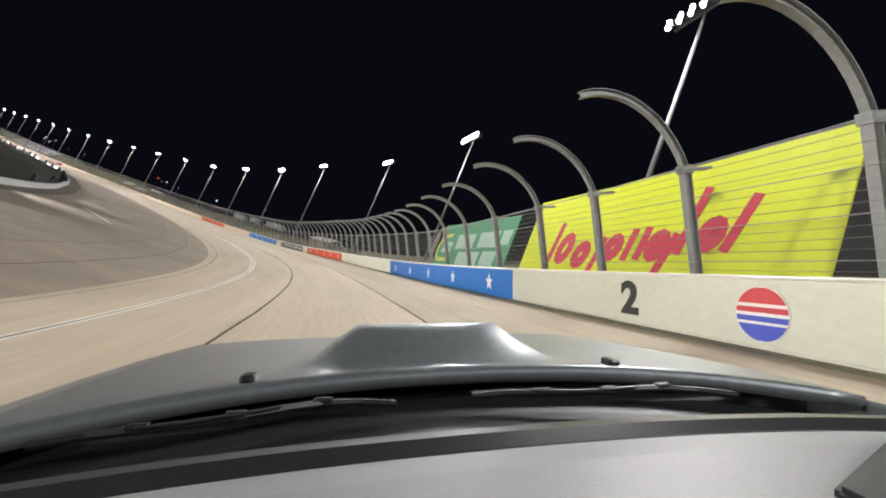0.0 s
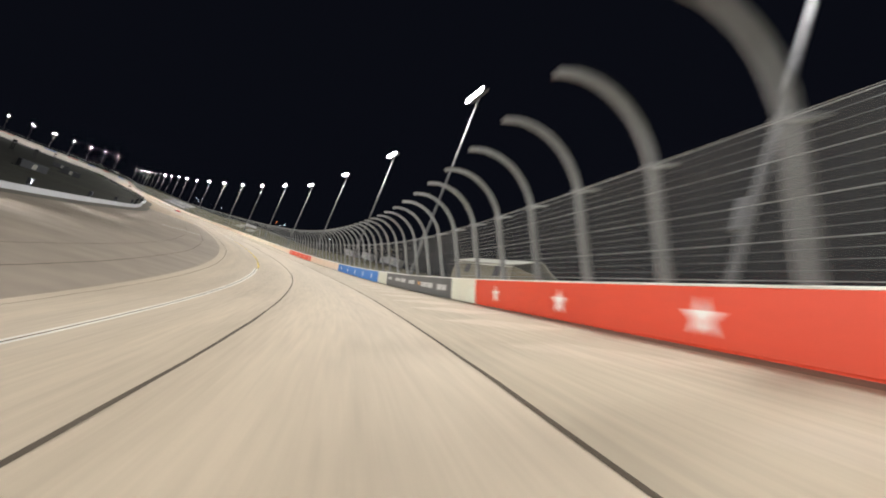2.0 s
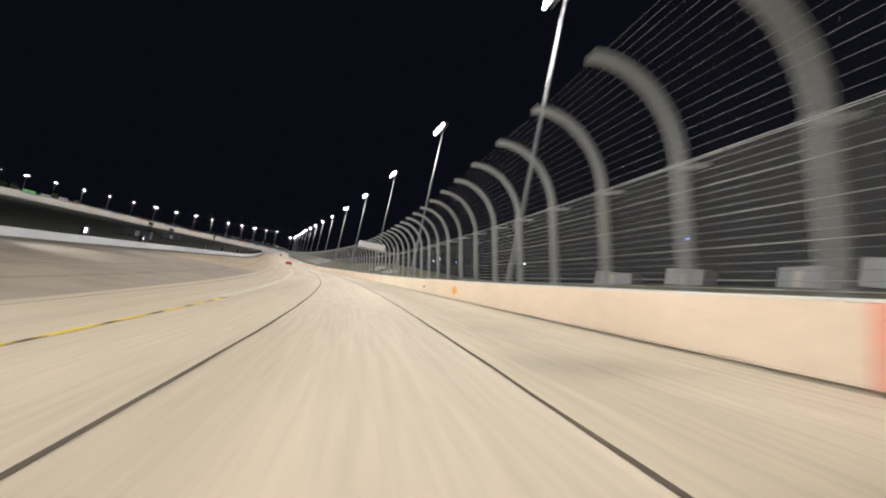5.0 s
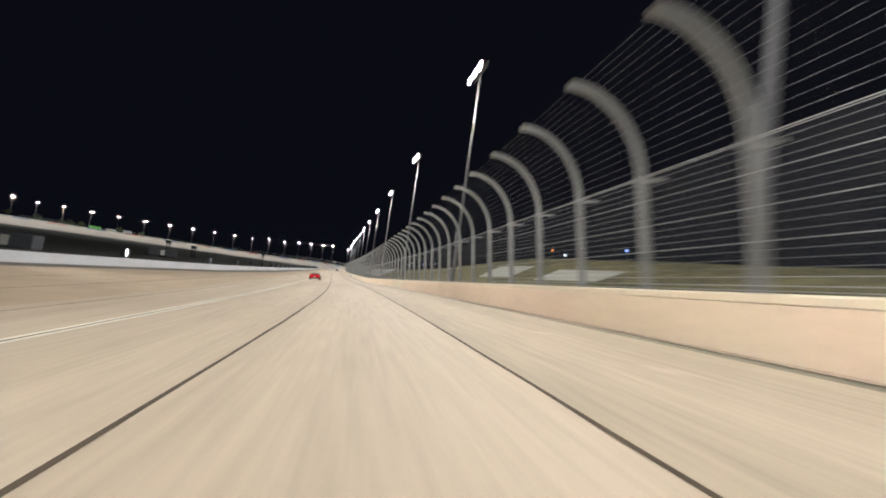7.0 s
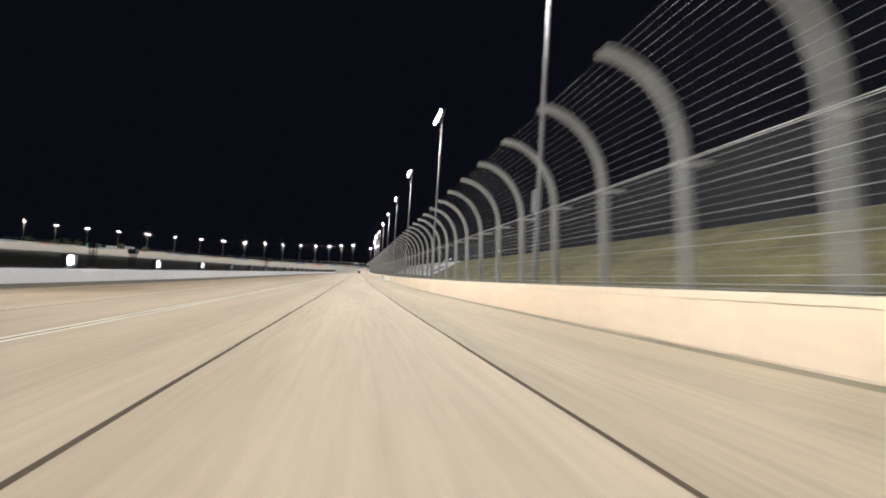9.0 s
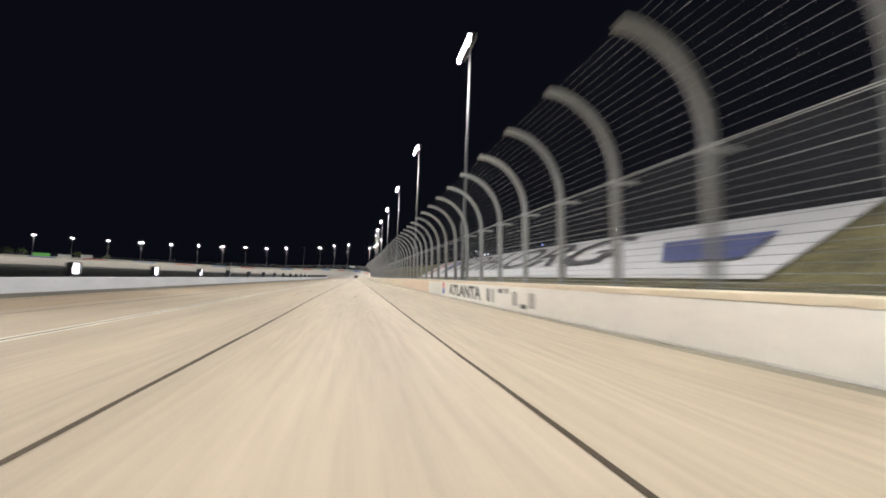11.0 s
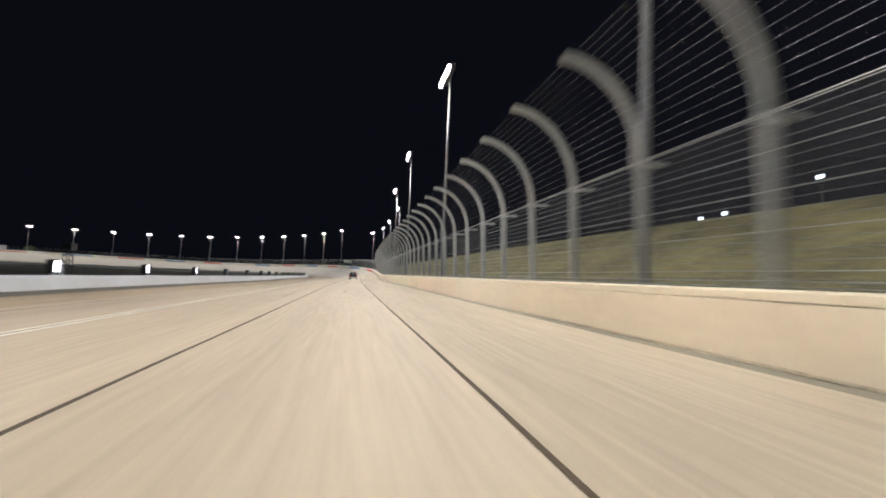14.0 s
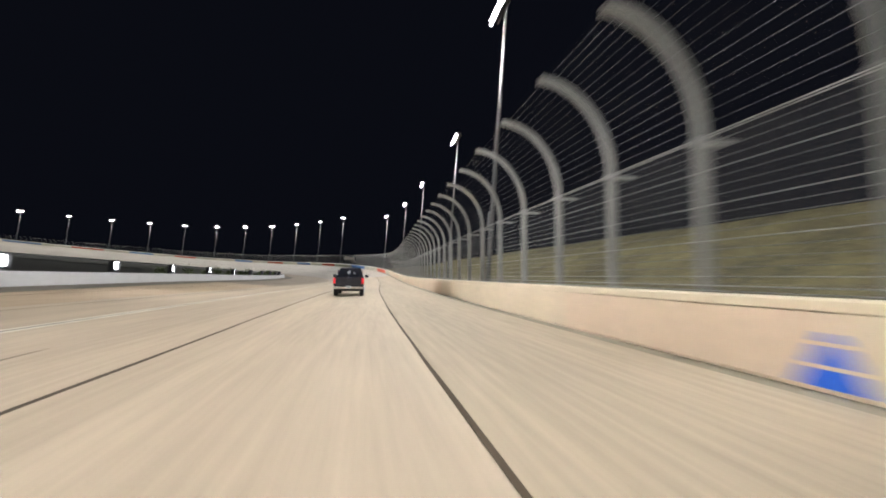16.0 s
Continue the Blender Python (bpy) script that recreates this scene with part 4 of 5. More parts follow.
for s, o, up, g, word in ((345.8, 47.5, 14.9, FARORANGE, "orange"), (339.1, 47.5, 13.3, FARGLOW, "white"), (332.6, 47.5, 14.6, FARGLOW, "white"), (316.5, 47.5, 13.2, FARBLUE, "blue"), (223.1, 45.2, 16.7, FARBLUE, "blue"), (570.6, 47.5, 12.1, FARGLOW, "white"), (566.2, 47.5, 12.3, FARGLOW, "white"), (584.8, 47.5, 14.3, FARGLOW, "white"), (588.0, 47.5, 11.6, FARGLOW, "white"), (514.4, 47.5, 12.5, FARBLUE, "blue"), (553.1, 47.5, 14.8, FARGLOW, "white"), (478.8, 47.5, 13.1, FARGLOW, "white"), (272.0, 47.5, 13.2, FARGLOW, "white")):
    yard_lamp(s, o, up, g, "small distant " + word + " lamp on a dark post")


def sign(s, o, v, wide, high):
    w, n, t, e, up, b0 = station(s)
    ob = empty("track_sign", Matrix.Translation(outside(s, o, 0)) @ Matrix((n, -t, Vector((0, 0, 1)))).transposed().to_4x4(), "plain white sign board on two posts behind the fence", "sign")
    b = bmesh.new()
    box(b, -wide / 2, -0.05, v, wide / 2, 0.05, v + high, 0.01)
    part("sign_board", b, STAR, ob)
    for x in (-wide * 0.35, wide * 0.35):
        b = bmesh.new()
        rod(b, [(x, 0.12, -0.3), (x, 0.12, v + high)], 0.06, 6)
        part("sign_post", b, STEEL, ob)



def flag_stand(s):
    """A white stand hung out over the fence: x forward, y inward, z off the track."""
    ob = empty("flag_stand", placed(s, 0), "white panelled flag stand overhanging the catch fence", "flag stand")
    tilt = pose(0, 0.95, 3.84, 6.5) @ pose(0, -0.95, -3.68)
    b = bmesh.new()
    box(b, -1.0, 0.95, 3.62, 1.0, 3.80, 3.72, 0.02, tilt)
    part("stand_floor", b, STEEL, ob)
    for x0, x1, y0, y1 in ((-1.05, -1.0, 0.95, 3.82), (1.0, 1.05, 0.95, 3.82), (-1.05, 1.05, 3.82, 3.87)):
        b = bmesh.new()
        box(b, x0, y0, 3.68, x1, y1, 4.32, 0.01, tilt)
        part("stand_panel", b, BANNERWHITE, ob, "white panel")
    for x in (-0.9, 0.9):
        b = bmesh.new()
        rod(b, [(x, -0.55, 0.3), (x, -0.55, 4.3), (x, -0.5, 4.45)], 0.06, 6)
        rod(b, [(x, -0.55, 3.6), (x, 0.95, 3.78), (x, 3.75, 4.10)], 0.05, 6)
        part("stand_post", b, STEEL, ob)
    return ob


flag_stand(220.5)
sign(794.5, 4.7, 3.4, 5.0, 1.6)


def tree(m, h, spread, seed):
    rnd = random.Random(seed)
    ob = empty("tree", m, "dim round-crowned tree beyond the far bend", "tree", "trees beyond the track")
    b = bmesh.new()
    rod(b, [(0, 0, -0.5), (0.1, 0, h * 0.3), (0.0, 0.1, h * 0.7)], [0.28, 0.2, 0.08], 7)
    tips = []
    for k in range(9):
        a, r = k * 2.4, spread * (0.45 + 0.4 * rnd.random())
        z0, z1 = h * (0.25 + 0.3 * rnd.random()), h * (0.5 + 0.4 * rnd.random())
        tip = (r * math.cos(a), r * math.sin(a), z1)
        rod(b, [(0.05, 0, z0), (tip[0] * 0.5, tip[1] * 0.5, (z0 + z1) / 2), tip], [0.1, 0.06, 0.03], 5)
        tips.append(tip)
    part("trunk", b, BARK, ob)
    verts, faces = [], []
    for x, y, z in tips + [(0, 0, h * 0.9), (0, 0, h * 0.7)]:
        for q in range(120):
            c = Vector((x, y, z)) + Vector((rnd.gauss(0, 1), rnd.gauss(0, 1), rnd.gauss(0, 0.8))) * spread * 0.24
            u = Vector((rnd.uniform(-1, 1), rnd.uniform(-1, 1), rnd.uniform(-1, 1))).normalized() * 0.22
            w = u.orthogonal().normalized() * 0.14
            i = len(verts)
            verts += [c - u, c + w, c + u, c - w]
            faces.append((i, i + 1, i + 2, i + 3))
    meshed("crown", verts, faces, LEAF, ob, "loose dark green leaves")


for k, (s, o, h, r) in enumerate(((1202.5, 18, 9, 4), (1211.3, 22, 10, 4.5), (1220.2, 20, 8, 4), (1242.3, 24, 9, 4), (1162.6, 20, 9, 4), (1140.5, 24, 7, 3.5), (1273.3, 22, 9, 4))):
    tree(grounded(s, o), h, r, k)
for nm, s, n, h, m, word in (("awning", 1191.4, 13, 3.2, TENTGREEN, "bright green"), ("awning", 1173.7, 11, 2.6, BANNERWHITE, "pale"), ("awning", 1156.0, 10, 3.6, TRAILERWHITE, "white")):
    ob = empty(nm, grounded(s, 7.0), word + " flat-topped stand beyond the far wall", "awning", "stands beyond the far wall")
    b = bmesh.new()
    box(b, -n / 2, -1.6, 1.6, n / 2, 1.6, h + 1.6, 0.15)
    part("awning_top", b, m, ob)
    for x in (-n / 2 + 0.3, 0, n / 2 - 0.3):
        for y in (-1.3, 1.3):
            b = bmesh.new()
            rod(b, [(x, y, -0.3), (x, y, 1.7)], 0.06, 6)
            part("awning_leg", b, STEEL, ob)

# ---- infield ----
def shrub(m, h, seed):
    rnd = random.Random(seed)
    ob = empty("shrub", m, "small dark rounded shrub behind the inner wall", "shrub", "infield shrubs")
    b = bmesh.new()
    for k in range(4):
        a = k * 1.7 + rnd.random()
        rod(b, [(0, 0, -0.4), (0.15 * math.cos(a), 0.15 * math.sin(a), h * 0.4), (0.35 * math.cos(a), 0.35 * math.sin(a), h * 0.8)], [0.05, 0.04, 0.015], 5)
    part("trunk", b, BARK, ob)
    verts, faces = [], []
    for q in range(160):
        c = Vector((rnd.gauss(0, 0.34), rnd.gauss(0, 0.34), h * 0.6 + rnd.gauss(0, 0.22) * h))
        u = Vector((rnd.uniform(-1, 1), rnd.uniform(-1, 1), rnd.uniform(-1, 1))).normalized() * 0.13
        w = u.orthogonal().normalized() * 0.09
        i = len(verts)
        verts += [c - u, c + w, c + u, c - w]
        faces.append((i, i + 1, i + 2, i + 3))
    meshed("crown", verts, faces, LEAF, ob, "dark green leaves")


for k in range(26):
    s = 640 + k * 6.3 + 2.5 * random.random()
    w, n = station(s)[:2]
    p = on(s, inner(s) + 3.0 + 1.5 * random.random(), 0)
    shrub(Matrix.Translation(p), 1.0 + 0.8 * random.random(), k)
b = bmesh.new()
for s, u, h in ((463.5, 82, 5.5), (462.4, 71, 4.6), (618.5, 67, 6.5)):
    w, n = station(s)[:2]
    p = w + n * u
    ob = empty("infield_tower", Matrix.Translation((p.x, p.y, -1.9)), "dark slim scaffold tower in the infield", "tower", "infield towers")
    q = bmesh.new()
    for x in (-0.7, 0.7):
        for y in (-0.7, 0.7):
            rod(q, [(x, y, 0), (x * 0.8, y * 0.8, h)], 0.09, 5)
    for k in range(5):
        z = h * (k + 1) / 5.5
        for a, c in (((-0.7, -0.7), (0.7, -0.7)), ((0.7, -0.7), (0.7, 0.7)), ((0.7, 0.7), (-0.7, 0.7)), ((-0.7, 0.7), (-0.7, -0.7))):
            rod(q, [(*a, z - 1.2), (*c, z)], 0.05, 4)
    part("tower_frame", q, DARKMETAL, ob)
    q = bmesh.new()
    box(q, -1.0, -1.0, h, 1.0, 1.0, h + 1.4, 0.05)
    part("tower_cabin", q, DARKMETAL, ob)
for s, u, n, turn in ((384.9, 56, 7.0, 20), (318.5, 52, 6.5, 0), (233.2, 58, 6, 30)):
    w, nn = station(s)[:2]
    p = w + nn * u
    o = trailer(Matrix.Translation((p.x, p.y, -1.2)) @ pose(0, 0, 0, 0, 0, math.degrees(math.atan2(nn.y, nn.x)) + turn), n, 2.7, TRAILERGREY)
    tagged(o, "grey box trailer parked in the dim infield", group="infield trailers")

# ---- vehicles ----
NAVY = mat("navy_car_paint", (0.012, 0.014, 0.03), 0.25, metal=0.2, spread=0.1, coat=0.6, bump=0)
REDPAINT = mat("red_car_paint", (0.60, 0.012, 0.015), 0.22, metal=0.1, spread=0.06, coat=0.8, bump=0)
GREYPAINT = mat("grey_car_paint", (0.185, 0.20, 0.21), 0.42, metal=0.5, spread=0.14, scale=1.5, coat=0.22, bump=0.015)
SOFTTOP = mat("black_fabric_roof", (0.02, 0.02, 0.022), 0.85, spread=0.2, fine=90)
DARKGLASS = mat("dark_tinted_glass", (0.012, 0.013, 0.016), 0.05, spread=0.05, coat=1.0, bump=0)
CHROME = mat("chrome", (0.75, 0.75, 0.75), 0.18, metal=1.0, spread=0.05, bump=0)
TYRE = mat("tyre_rubber", (0.018, 0.018, 0.018), 0.85, spread=0.2)
RIM = mat("silver_rim", (0.6, 0.6, 0.6), 0.3, metal=0.9, spread=0.05)
PLASTIC = mat("black_trim_plastic", (0.02, 0.02, 0.022), 0.6, spread=0.15, fine=60)
TAIL = glow("tail_lamp", (0.8, 0.02, 0.03), 0.55)
PLATE = mat("number_plate", (0.75, 0.75, 0.72), 0.5, spread=0.05)


def hull(x, half, z0, z1, top, edge=0.10, belly=0.93):
    """A car body's cross-section at x: half width, sill and roof heights, half width at the top."""
    mid = z0 + (z1 - z0) * 0.55
    right = [(half * belly, z0), (half * 0.99, z0 + (mid - z0) * 0.35), (half, mid), ((half + top) / 2 + 0.01, mid + (z1 - mid) * 0.6), (top, z1 - edge * 0.55), (top - edge, z1)]
    return [(x, y, z) for y, z in right] + [(x, -y, z) for y, z in right[::-1]]


def wheel(parent, x, y, r, wide, side):
    b = bmesh.new()
    k = wide / 2
    rod(b, [(0, -k, 0), (0, -k, 0), (0, -k * 0.8, 0), (0, k * 0.8, 0), (0, k, 0), (0, k, 0)], [r * 0.62, r * 0.93, r, r, r * 0.93, r * 0.62], 24)
    w = part("wheel", b, TYRE, parent, "black rubber tyre", smooth=False)
    w.matrix_local = Matrix.Translation((x, y, r))
    b = bmesh.new()
    rod(b, [(0, side * k * 0.70, 0), (0, side * k * 0.80, 0)], [r * 0.68, r * 0.68], 24)
    part("rim_dish", b, DARKMETAL, w)
    b = bmesh.new()
    for q in range(10):
        a = q * math.tau / 10
        rod(b, [(r * 0.1 * math.cos(a), side * k * 1.0, r * 0.1 * math.sin(a)), (r * 0.66 * math.cos(a), side * k * 0.98, r * 0.66 * math.sin(a))], [0.028, 0.022], 5)
    ring = [(r * 0.66 * math.cos(q * math.tau / 20), side * k * 0.98, r * 0.66 * math.sin(q * math.tau / 20)) for q in range(21)]
    rod(b, ring, 0.02, 5)
    rod(b, [(0, side * k * 0.9, 0), (0, side * k * 1.05, 0)], [0.07, 0.05], 10)
    part("rim", b, RIM, w, "silver spoked rim")


def pickup(m):
    car = empty("pickup_truck", m, "dark navy pickup truck with lit tail lamps on the track", "pickup truck")
    b = bmesh.new()
    loft(b, [hull(x, 0.98, z0, z1, 0.93, 0.06) for x, z0, z1 in ((0.18, 0.62, 1.28), (0.5, 0.5, 1.30), (1.9, 0.45, 1.30), (2.0, 0.45, 1.30))])
    part("bed", b, NAVY, car, smooth=False)
    b = bmesh.new()
    box(b, 0.10, -0.80, 0.66, 0.19, 0.80, 1.27, 0.03)
    gate = part("tailgate", b, NAVY, car)
    b = bmesh.new()
    box(b, 0.085, -0.10, 1.08, 0.10, 0.10, 1.13, 0.005)
    part("gate_handle", b, PLASTIC, gate)
    b = bmesh.new()
    loft(b, [hull(x, w, 0.45, z1, t, e) for x, w, z1, t, e in ((2.02, 0.98, 1.30, 0.93, 0.06), (2.06, 0.985, 1.35, 0.93, 0.08), (3.9, 0.985, 1.32, 0.92, 0.08), (4.5, 0.98, 1.22, 0.90, 0.12), (5.5, 0.95, 1.14, 0.84, 0.14), (5.8, 0.86, 1.0, 0.76, 0.16))])
    part("cab_body", b, NAVY, car)
    b = bmesh.new()
    rings = []
    for x, z, t in ((2.06, 1.30, 0.88), (2.28, 1.86, 0.70), (3.3, 1.90, 0.72), (3.7, 1.82, 0.70), (4.35, 1.28, 0.86)):
        rings.append([(x, t, z - 0.04), (x, t - 0.08, z), (x, -t + 0.08, z), (x, -t, z - 0.04), (x, -0.9, 1.28), (x, 0.9, 1.28)])
    loft(b, rings)
    part("cab_roof", b, NAVY, car)
    b = bmesh.new()
    flat(b, [(-0.66, 1.36), (0.66, 1.36), (0.56, 1.76), (-0.56, 1.76)], 0.012)
    g = part("rear_window", b, DARKGLASS, car, "dark rear window glass")
    g.matrix_local = Matrix.Translation((2.045, 0, 0)) @ Matrix.Shear("XY", 4, (0, 0)) @ pose(-0.50, 0, 0, 0, 21.5, 0) @ pose(0, 0, 0, 0, 0, -90)
    for y in (-1, 1):
        b = bmesh.new()
        box(b, 2.5, y * 0.84 - 0.02, 1.40, 3.75, y * 0.84 + 0.02, 1.74, 0.015, )
        part("side_window", b, DARKGLASS, car, "dark side window")
        b = bmesh.new()
        box(b, 0.13, y * 0.91 - 0.065, 0.84, 0.24, y * 0.91 + 0.065, 1.20, 0.03)
        part("tail_lamp", b, TAIL, car, "lit red tail lamp")
        b = bmesh.new()
        box(b, 3.75, y * 1.14 - 0.13, 1.22, 3.88, y * 1.14 + 0.13, 1.44, 0.04)
        part("wing_mirror", b, PLASTIC, car)
    b = bmesh.new()
    box(b, 0.0, -0.95, 0.50, 0.16, 0.95, 0.68, 0.04)
    part("bumper", b, CHROME, car, "chrome rear bumper")
    b = bmesh.new()
    box(b, -0.012, -0.16, 0.54, 0.0, 0.16, 0.68, 0.004)
    pl = part("number_plate", b, PLATE, car, "white plate with a plain dark bar")
    b = bmesh.new()
    box(b, -0.018, -0.12, 0.585, -0.012, 0.12, 0.635, 0.001)
    part("plate_bar", b, PLASTIC, pl)
    for a, z0, z1 in ((-0.3, 1.48, 1.58), (0.12, 1.44, 1.62), (0.02, 1.5, 1.7)):
        b = bmesh.new()
        box(b, 2.10 + (z0 - 1.36) * 0.39 - 0.02, a - 0.05, z0, 2.12 + (z0 - 1.36) * 0.39, a + 0.05, z1, 0.004)
        part("window_sticker", b, PLATE, car, "pale sticker on the rear window")
    b = bmesh.new()
    box(b, 0.3, -0.7, 0.34, 5.4, 0.7, 0.55, 0.03)
    part("chassis", b, PLASTIC, car, "black underbody")
    for x in (1.15, 4.75):
        for y in (-0.84, 0.84):
            wheel(car, x, y, 0.40, 0.27, 1 if y > 0 else -1)
    return car


def sports_car(m):
    car = empty("sports_car", m, "glossy red sports coupe with a black fabric roof", "sports car")
    b = bmesh.new()
    secs = [(0.0, 0.80, 0.42, 0.90, 0.74, 0.10), (0.12, 0.90, 0.30, 0.98, 0.80, 0.12), (0.55, 0.945, 0.24, 1.01, 0.82, 0.14), (1.05, 0.955, 0.22, 0.99, 0.84, 0.12), (1.7, 0.93, 0.20, 0.96, 0.84, 0.09),
            (2.6, 0.92, 0.20, 0.93, 0.83, 0.09), (3.3, 0.93, 0.20, 0.92, 0.80, 0.12), (3.9, 0.945, 0.22, 0.87, 0.76, 0.16), (4.45, 0.91, 0.24, 0.76, 0.68, 0.16), (4.75, 0.78, 0.30, 0.64, 0.55, 0.14)]
    loft(b, [hull(*q) for q in secs])
    bmesh.ops.subdivide_edges(b, edges=[e for e in b.edges], cuts=1, use_grid_fill=True, smooth=0.4)
    part("body", b, REDPAINT, car, smooth=True)
    b = bmesh.new()
    rings = []
    for x, z, t in ((0.72, 0.99, 0.68), (1.15, 1.13, 0.62), (1.55, 1.20, 0.59), (2.15, 1.23, 0.58), (2.55, 1.19, 0.59), (3.25, 0.94, 0.70)):
        rings.append([(x, t, z - 0.05), (x, t - 0.14, z), (x, 0, z + 0.02), (x, -t + 0.14, z), (x, -t, z - 0.05), (x, -0.80, 0.93), (x, 0.80, 0.93)])
    loft(b, rings)
    part("soft_top", b, SOFTTOP, car, "black fabric roof", smooth=False)
    for y in (-1, 1):
        b = bmesh.new()
        v = [b.verts.new(p) for p in ((1.25, y * 0.735, 0.97), (3.0, y * 0.745, 0.95), (2.5, y * 0.645, 1.13), (1.6, y * 0.65, 1.14))]
        f = b.faces.new(v)
        e = bmesh.ops.extrude_face_region(b, geom=[f])
        bmesh.ops.translate(b, vec=(0, y * 0.012, 0), verts=[q for q in e["geom"] if isinstance(q, bmesh.types.BMVert)])
        part("side_window", b, DARKGLASS, car, "dark side window")
        b = bmesh.new()
        box(b, 2.62, y * 1.0 - 0.10, 0.93, 2.78, y * 1.0 + 0.10, 1.06, 0.04)
        part("wing_mirror", b, REDPAINT, car)
        for k in (0.30, 0.62):
            b = bmesh.new()
            box(b, -0.02, y * k - 0.13, 0.74, 0.08, y * k + 0.13, 0.84, 0.03)
            part("tail_lamp", b, TAIL, car, "lit red tail lamp")
        b = bmesh.new()
        rod(b, [(-0.04, y * 0.55, 0.30), (0.15, y * 0.55, 0.30)], [0.06, 0.06], 10)
        part("exhaust_tip", b, CHROME, car)
        b = bmesh.new()
        box(b, 1.2, y * 0.925 - 0.03, 0.17, 3.4, y * 0.925 + 0.02, 0.26, 0.02)
        part("side_skirt", b, PLASTIC, car)
        b = bmesh.new()
        box(b, 2.1, y * 0.935 - 0.012, 0.76, 2.32, y * 0.935 + 0.012, 0.79, 0.006)
        part("door_handle", b, REDPAINT, car)
    b = bmesh.new()
    box(b, -0.03, -0.75, 0.24, 0.3, 0.75, 0.46, 0.05)
    part("diffuser", b, PLASTIC, car, "black rear diffuser")
    b = bmesh.new()
    box(b, 0.0, -0.78, 1.0, 0.26, 0.78, 1.035, 0.012)
    box(b, 0.08, -0.76, 0.93, 0.2, -0.70, 1.01, 0.01)
    box(b, 0.08, 0.70, 0.93, 0.2, 0.76, 1.01, 0.01)
    part("spoiler", b, REDPAINT, car)
    b = bmesh.new()
    box(b, -0.03, -0.16, 0.52, -0.01, 0.16, 0.66, 0.004)
    pl = part("number_plate", b, PLATE, car, "pale plate with a plain bar")
    b = bmesh.new()
    box(b, -0.036, -0.11, 0.57, -0.03, 0.11, 0.61, 0.001)
    part("plate_bar", b, PLASTIC, pl)
    for x in (0.97, 3.80):
        for y in (-0.83, 0.83):
            b = bmesh.new()
            rod(b, [(x, y * 1.02, 0.345), (x, y * 1.132, 0.345)], [0.40, 0.385], 20)
            part("wheel_arch", b, PLASTIC, car)
            wheel(car, x, y * 1.03, 0.345, 0.26, 1 if y > 0 else -1)
    return car


SIZE = Matrix.Scale(0.886, 4)
pickup(placed(612.4, 6.0, 0, 0.5) @ SIZE)
sports_car(placed(315.3, 10.3, 0, -1.0) @ SIZE)


# ---- the car that carries the camera, where it stands at the start ----
DASHPAD = mat("grey_dash_padding", (0.285, 0.28, 0.29), 0.5, spread=0.10, scale=4, fine=260, bump=0.06)
COWLBLACK = mat("black_cowl_plastic", (0.008, 0.0085, 0.009), 0.5, spread=0.2, fine=60)
LIPBLACK = mat("dark_dash_lip", (0.022, 0.021, 0.023), 0.4, spread=0.15, fine=120)
NOZZLE = mat("black_nozzle_plastic", (0.015, 0.015, 0.015), 0.35, spread=0.1, coat=0.4)


def skin(bm, rows, thick=0.03):
    """A curved sheet through rows of points, closed below."""
    made = [[bm.verts.new(p) for p in r] for r in rows]
    low = [[bm.verts.new((p[0], p[1], p[2] - thick)) for p in r] for r in rows]
    n, k = len(made), len(made[0])
    for i in range(n - 1):
        for j in range(k - 1):
            bm.faces.new((made[i][j], made[i][j + 1], made[i + 1][j + 1], made[i + 1][j]))
            bm.faces.new((low[i][j], low[i + 1][j], low[i + 1][j + 1], low[i][j + 1]))
    for i in range(n - 1):
        for j, s in ((0, 1), (k - 1, -1)):
            q = (made[i][j], made[i + 1][j], low[i + 1][j], low[i][j])
            bm.faces.new(q if s > 0 else q[::-1])
    for j in range(k - 1):
        for i in (0, n - 1):
            bm.faces.new((made[i][j], made[i][j + 1], low[i][j + 1], low[i][j]))


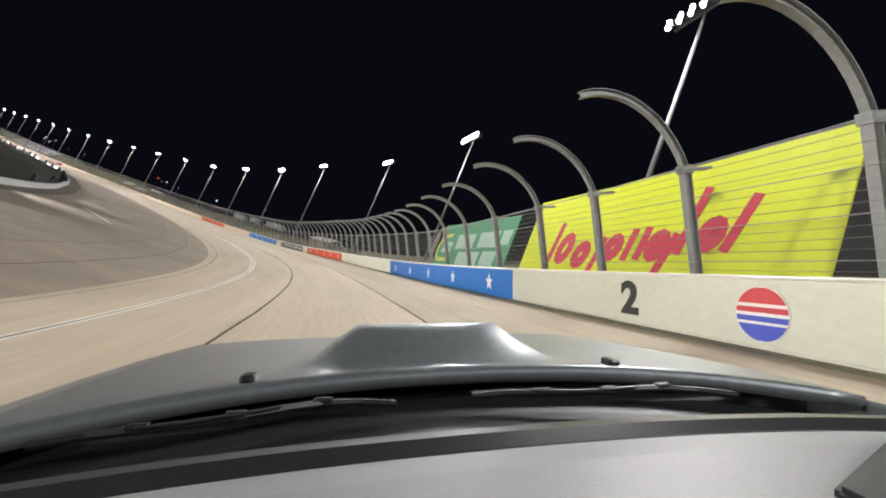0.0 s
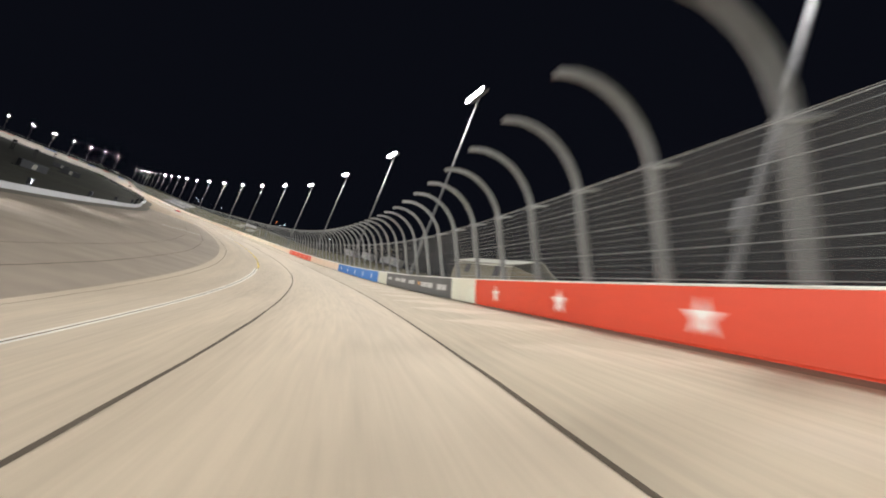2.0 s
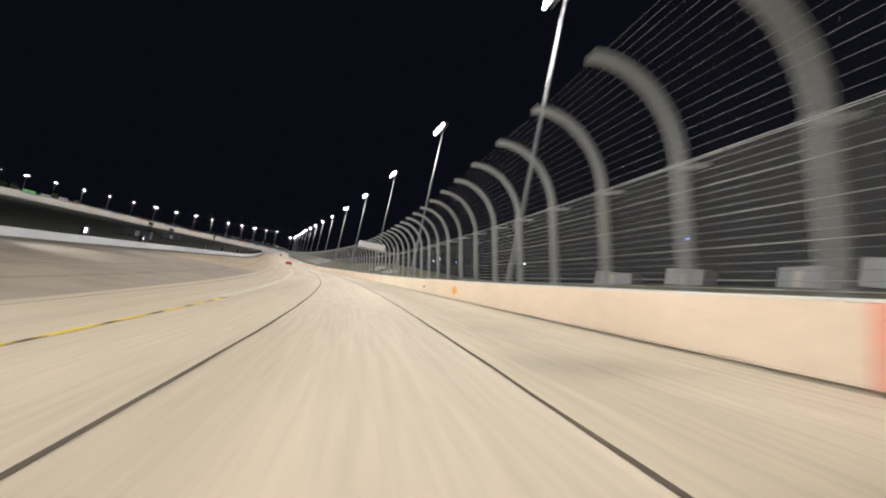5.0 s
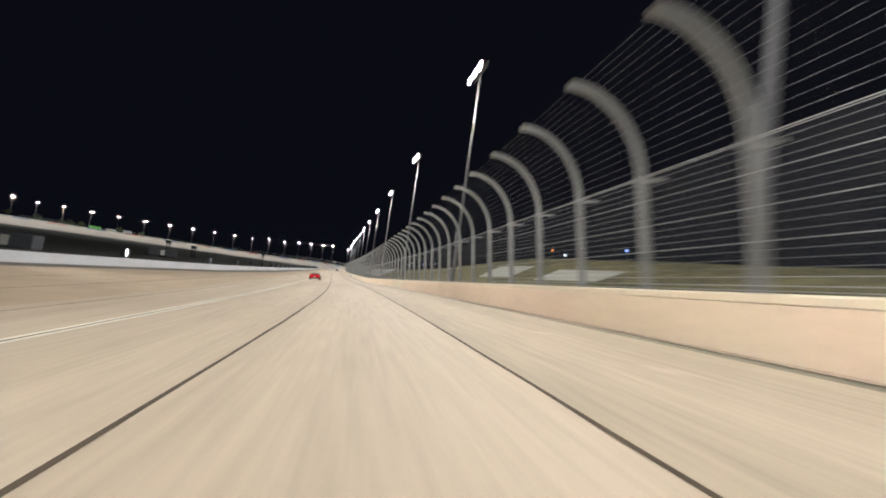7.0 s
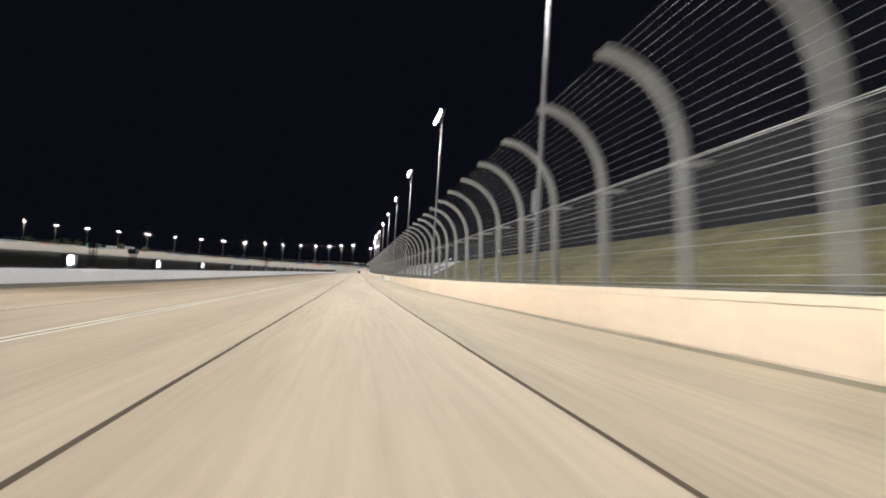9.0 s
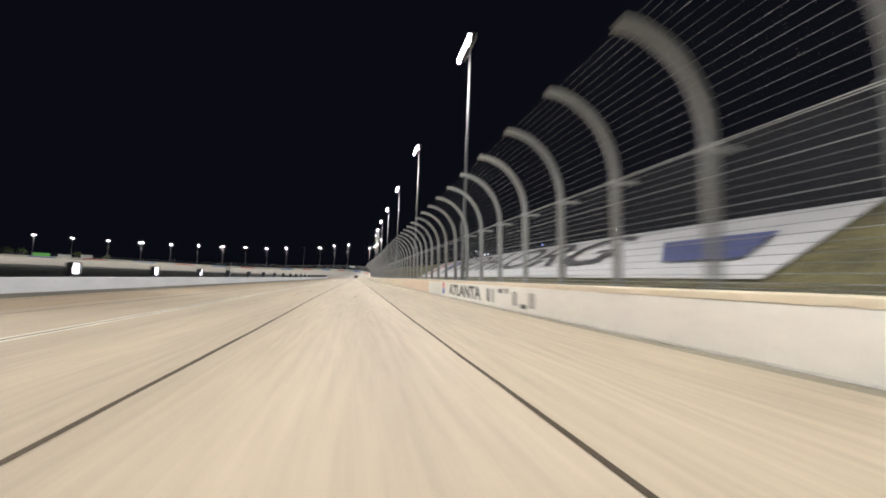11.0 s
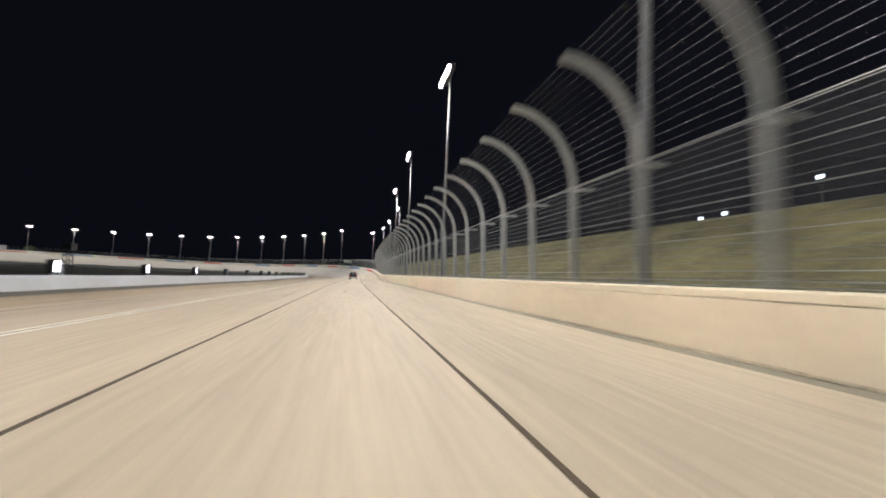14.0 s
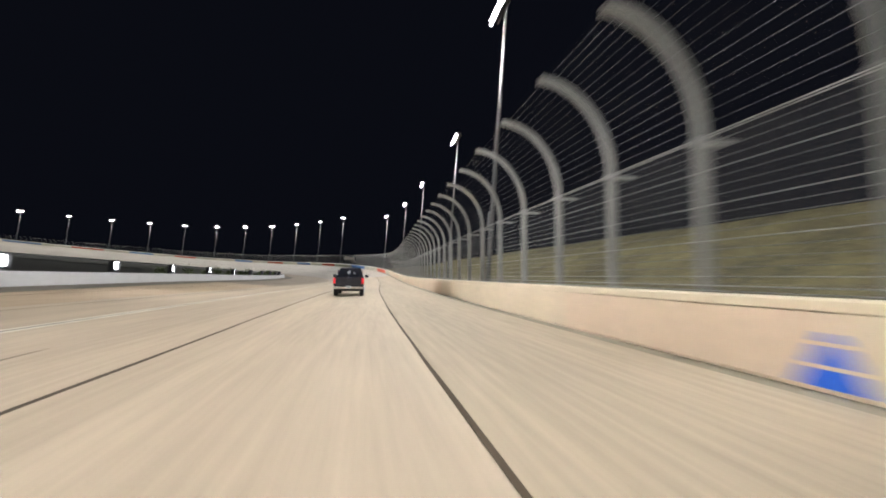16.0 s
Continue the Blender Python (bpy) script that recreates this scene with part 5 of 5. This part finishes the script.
def muscle_car(m):
    """x forward from the driver's eye point over the dash, y left of the car's middle, z up from the road."""
    car = empty("muscle_car", m, "grey car with a hood scoop and a pale grey padded dash", "car")
    span = [-0.86 + 1.72 * k / 28 for k in range(29)]

    def hood_z(x, y):
        crown = 1.085 - 0.05 * (abs(y) / 0.86) ** 2.5 - 0.055 * max(0, x - 0.8) ** 1.5
        side = min(max((0.30 - abs(y)) / 0.10, 0), 1)
        front = min(max((1.55 - x) / 0.3, 0), 1)
        back = min(max((x - 0.93) / 0.22, 0), 1)
        lift = side * side * (3 - 2 * side) * front * back * back * (3 - 2 * back)
        fall = min(max((x - 0.92) / 0.45, 0), 1)
        return crown - 0.032 * fall * (1 - (abs(y) / 0.86) ** 2) + 0.092 * lift

    def sill(y):
        return 0.885 - 0.26 * y * y
    b = bmesh.new()
    skin(b, [[(sill(y) + (2.05 - sill(y)) * k / 26, y, hood_z(sill(y) + (2.05 - sill(y)) * k / 26, y)) for y in span] for k in range(27)])
    part("hood", b, GREYPAINT, car, "grey painted hood with a raised scoop", smooth=True)
    for y in (-0.40, 0.40):
        b = bmesh.new()
        box(b, 0.885, y - 0.015, hood_z(0.9, y) - 0.01, 0.925, y + 0.015, hood_z(0.9, y) + 0.014, 0.006)
        box(b, 0.88, y - 0.009, hood_z(0.9, y) + 0.002, 0.89, y + 0.009, hood_z(0.9, y) + 0.011, 0.002)
        part("washer_nozzle", b, NOZZLE, car, "small black washer nozzle")
    b = bmesh.new()
    skin(b, [[(sill(y) - d, y, 1.05 + z - 0.05 * (abs(y) / 0.86) ** 2.5) for y in span] for d, z in ((0.30, 0.0), (0.22, -0.02), (0.10, -0.03), (0.01, -0.02))])
    part("cowl", b, COWLBLACK, car, "black plastic cowl below the windscreen")
    for word, note, dims in (("plenum", "black air box under the windscreen", (0.30, -0.84, 0.86, 0.86, 0.84, 0.97, 0.02)),
                             ("cowl_rail", "black cross rail under the windscreen", (0.80, -0.84, 0.90, 0.88, 0.84, 1.022, 0.01)),
                             ("firewall", "black bulkhead under the windscreen", (0.93, -0.80, 0.5, 0.99, 0.80, 1.02, 0.01))):
        b = bmesh.new()
        box(b, *dims)
        part(word, b, NOZZLE, car, note)
    for y0, s in ((-0.55, 1), (0.12, 1)):
        b = bmesh.new()
        pts = [(sill(y0 + 0.52 * k / 8) - 0.10 + 0.02 * math.sin(k), y0 + 0.52 * k / 8, 1.052 + 0.010 * math.sin(k * 0.4)) for k in range(9)]
        rod(b, pts, 0.007, 6)
        arm = part("wiper", b, COWLBLACK, car, "black wiper arm with worn metal clips")
        for k in (2, 4, 6):
            b = bmesh.new()
            x, y, z = pts[k]
            box(b, x - 0.007, y - 0.016, z - 0.004, x + 0.007, y + 0.016, z + 0.010, 0.003)
            part("wiper_clip", b, DARKMETAL if k == 4 else COWLBLACK, arm)
        # added strip that imitates the thin highlights along the arm
        b = bmesh.new()
        rod(b, [(x - 0.012, y, z + 0.007) for x, y, z in pts[3:7]], 0.002, 5)
        part("wiper_glint", b, DARKMETAL, arm, "thin dark metal strip added for a glint along the wiper")
    b = bmesh.new()
    skin(b, [[(0.60 - d - 0.10 * y * y, y, 1.075 + z - 0.03 * (abs(y) / 0.86) ** 3) for y in span] for d, z in ((0.0, -0.05), (0.004, -0.012), (0.02, 0.0), (0.05, 0.004), (0.075, -0.006), (0.078, -0.012))], 0.02)
    part("dash_lip", b, LIPBLACK, car, "dark rounded lip along the dash")
    b = bmesh.new()
    skin(b, [[(0.522 - d - 0.10 * y * y, y, 1.068 + z - 0.03 * (abs(y) / 0.86) ** 3) for y in span] for d, z in ((0.0, 0.0), (0.06, 0.006), (0.2, 0.008), (0.36, 0.002), (0.46, -0.02), (0.49, -0.07), (0.5, -0.25))], 0.02)
    part("dash_pad", b, DASHPAD, car, "pale grey padded dash top")
    b = bmesh.new()
    loft(b, [[(0.335, -0.265, z), (0.44, -0.53, z), (0.2, -0.62, z), (0.15, -0.25, z)] for z in (1.05, 1.088)])
    bmesh.ops.bevel(b, geom=list(b.edges), offset=0.006, segments=2, affect="EDGES")
    part("corner_trim", b, COWLBLACK, car, "dark raised trim at the corner of the dash")
    for y in (-1, 1):
        b = bmesh.new()
        skin(b, [[(x, y * 0.868, 0.25 + 0.0 * x), (x, y * 0.95, 0.50), (x, y * 0.95, 0.85), (x, y * 0.868, 1.03 - 0.055 * max(0, x - 0.8) ** 1.5)] for x in (-2.6, -1.0, 0.5, 1.2, 1.8, 2.1)], 0.01)
        part("fender", b, GREYPAINT, car, smooth=True)
    b = bmesh.new()
    loft(b, [[(x, 0.85, 0.22), (x, 0.85, z), (x, -0.85, z), (x, -0.85, 0.22)] for x, z in ((2.06, 0.95), (2.2, 0.8), (2.24, 0.4))])
    part("nose", b, GREYPAINT, car)
    b = bmesh.new()
    box(b, -2.6, -0.84, 0.2, 2.05, 0.84, 0.42, 0.03)
    part("chassis", b, PLASTIC, car, "black underbody")
    b = bmesh.new()
    loft(b, [[(x, 0.85, 0.3), (x, 0.85, z), (x, -0.85, z), (x, -0.85, 0.3)] for x, z in ((-2.75, 0.75), (-2.6, 1.02), (-1.7, 1.03))])
    part("boot", b, GREYPAINT, car)
    for x in (1.45, -1.5):
        for y in (-0.84, 0.84):
            wheel(car, x, y, 0.35, 0.25, 1 if y > 0 else -1)
    return car


muscle_car(placed(DRIVE[0][1], DRIVE[0][2] - 0.18, 0, -0.6) @ SIZE)
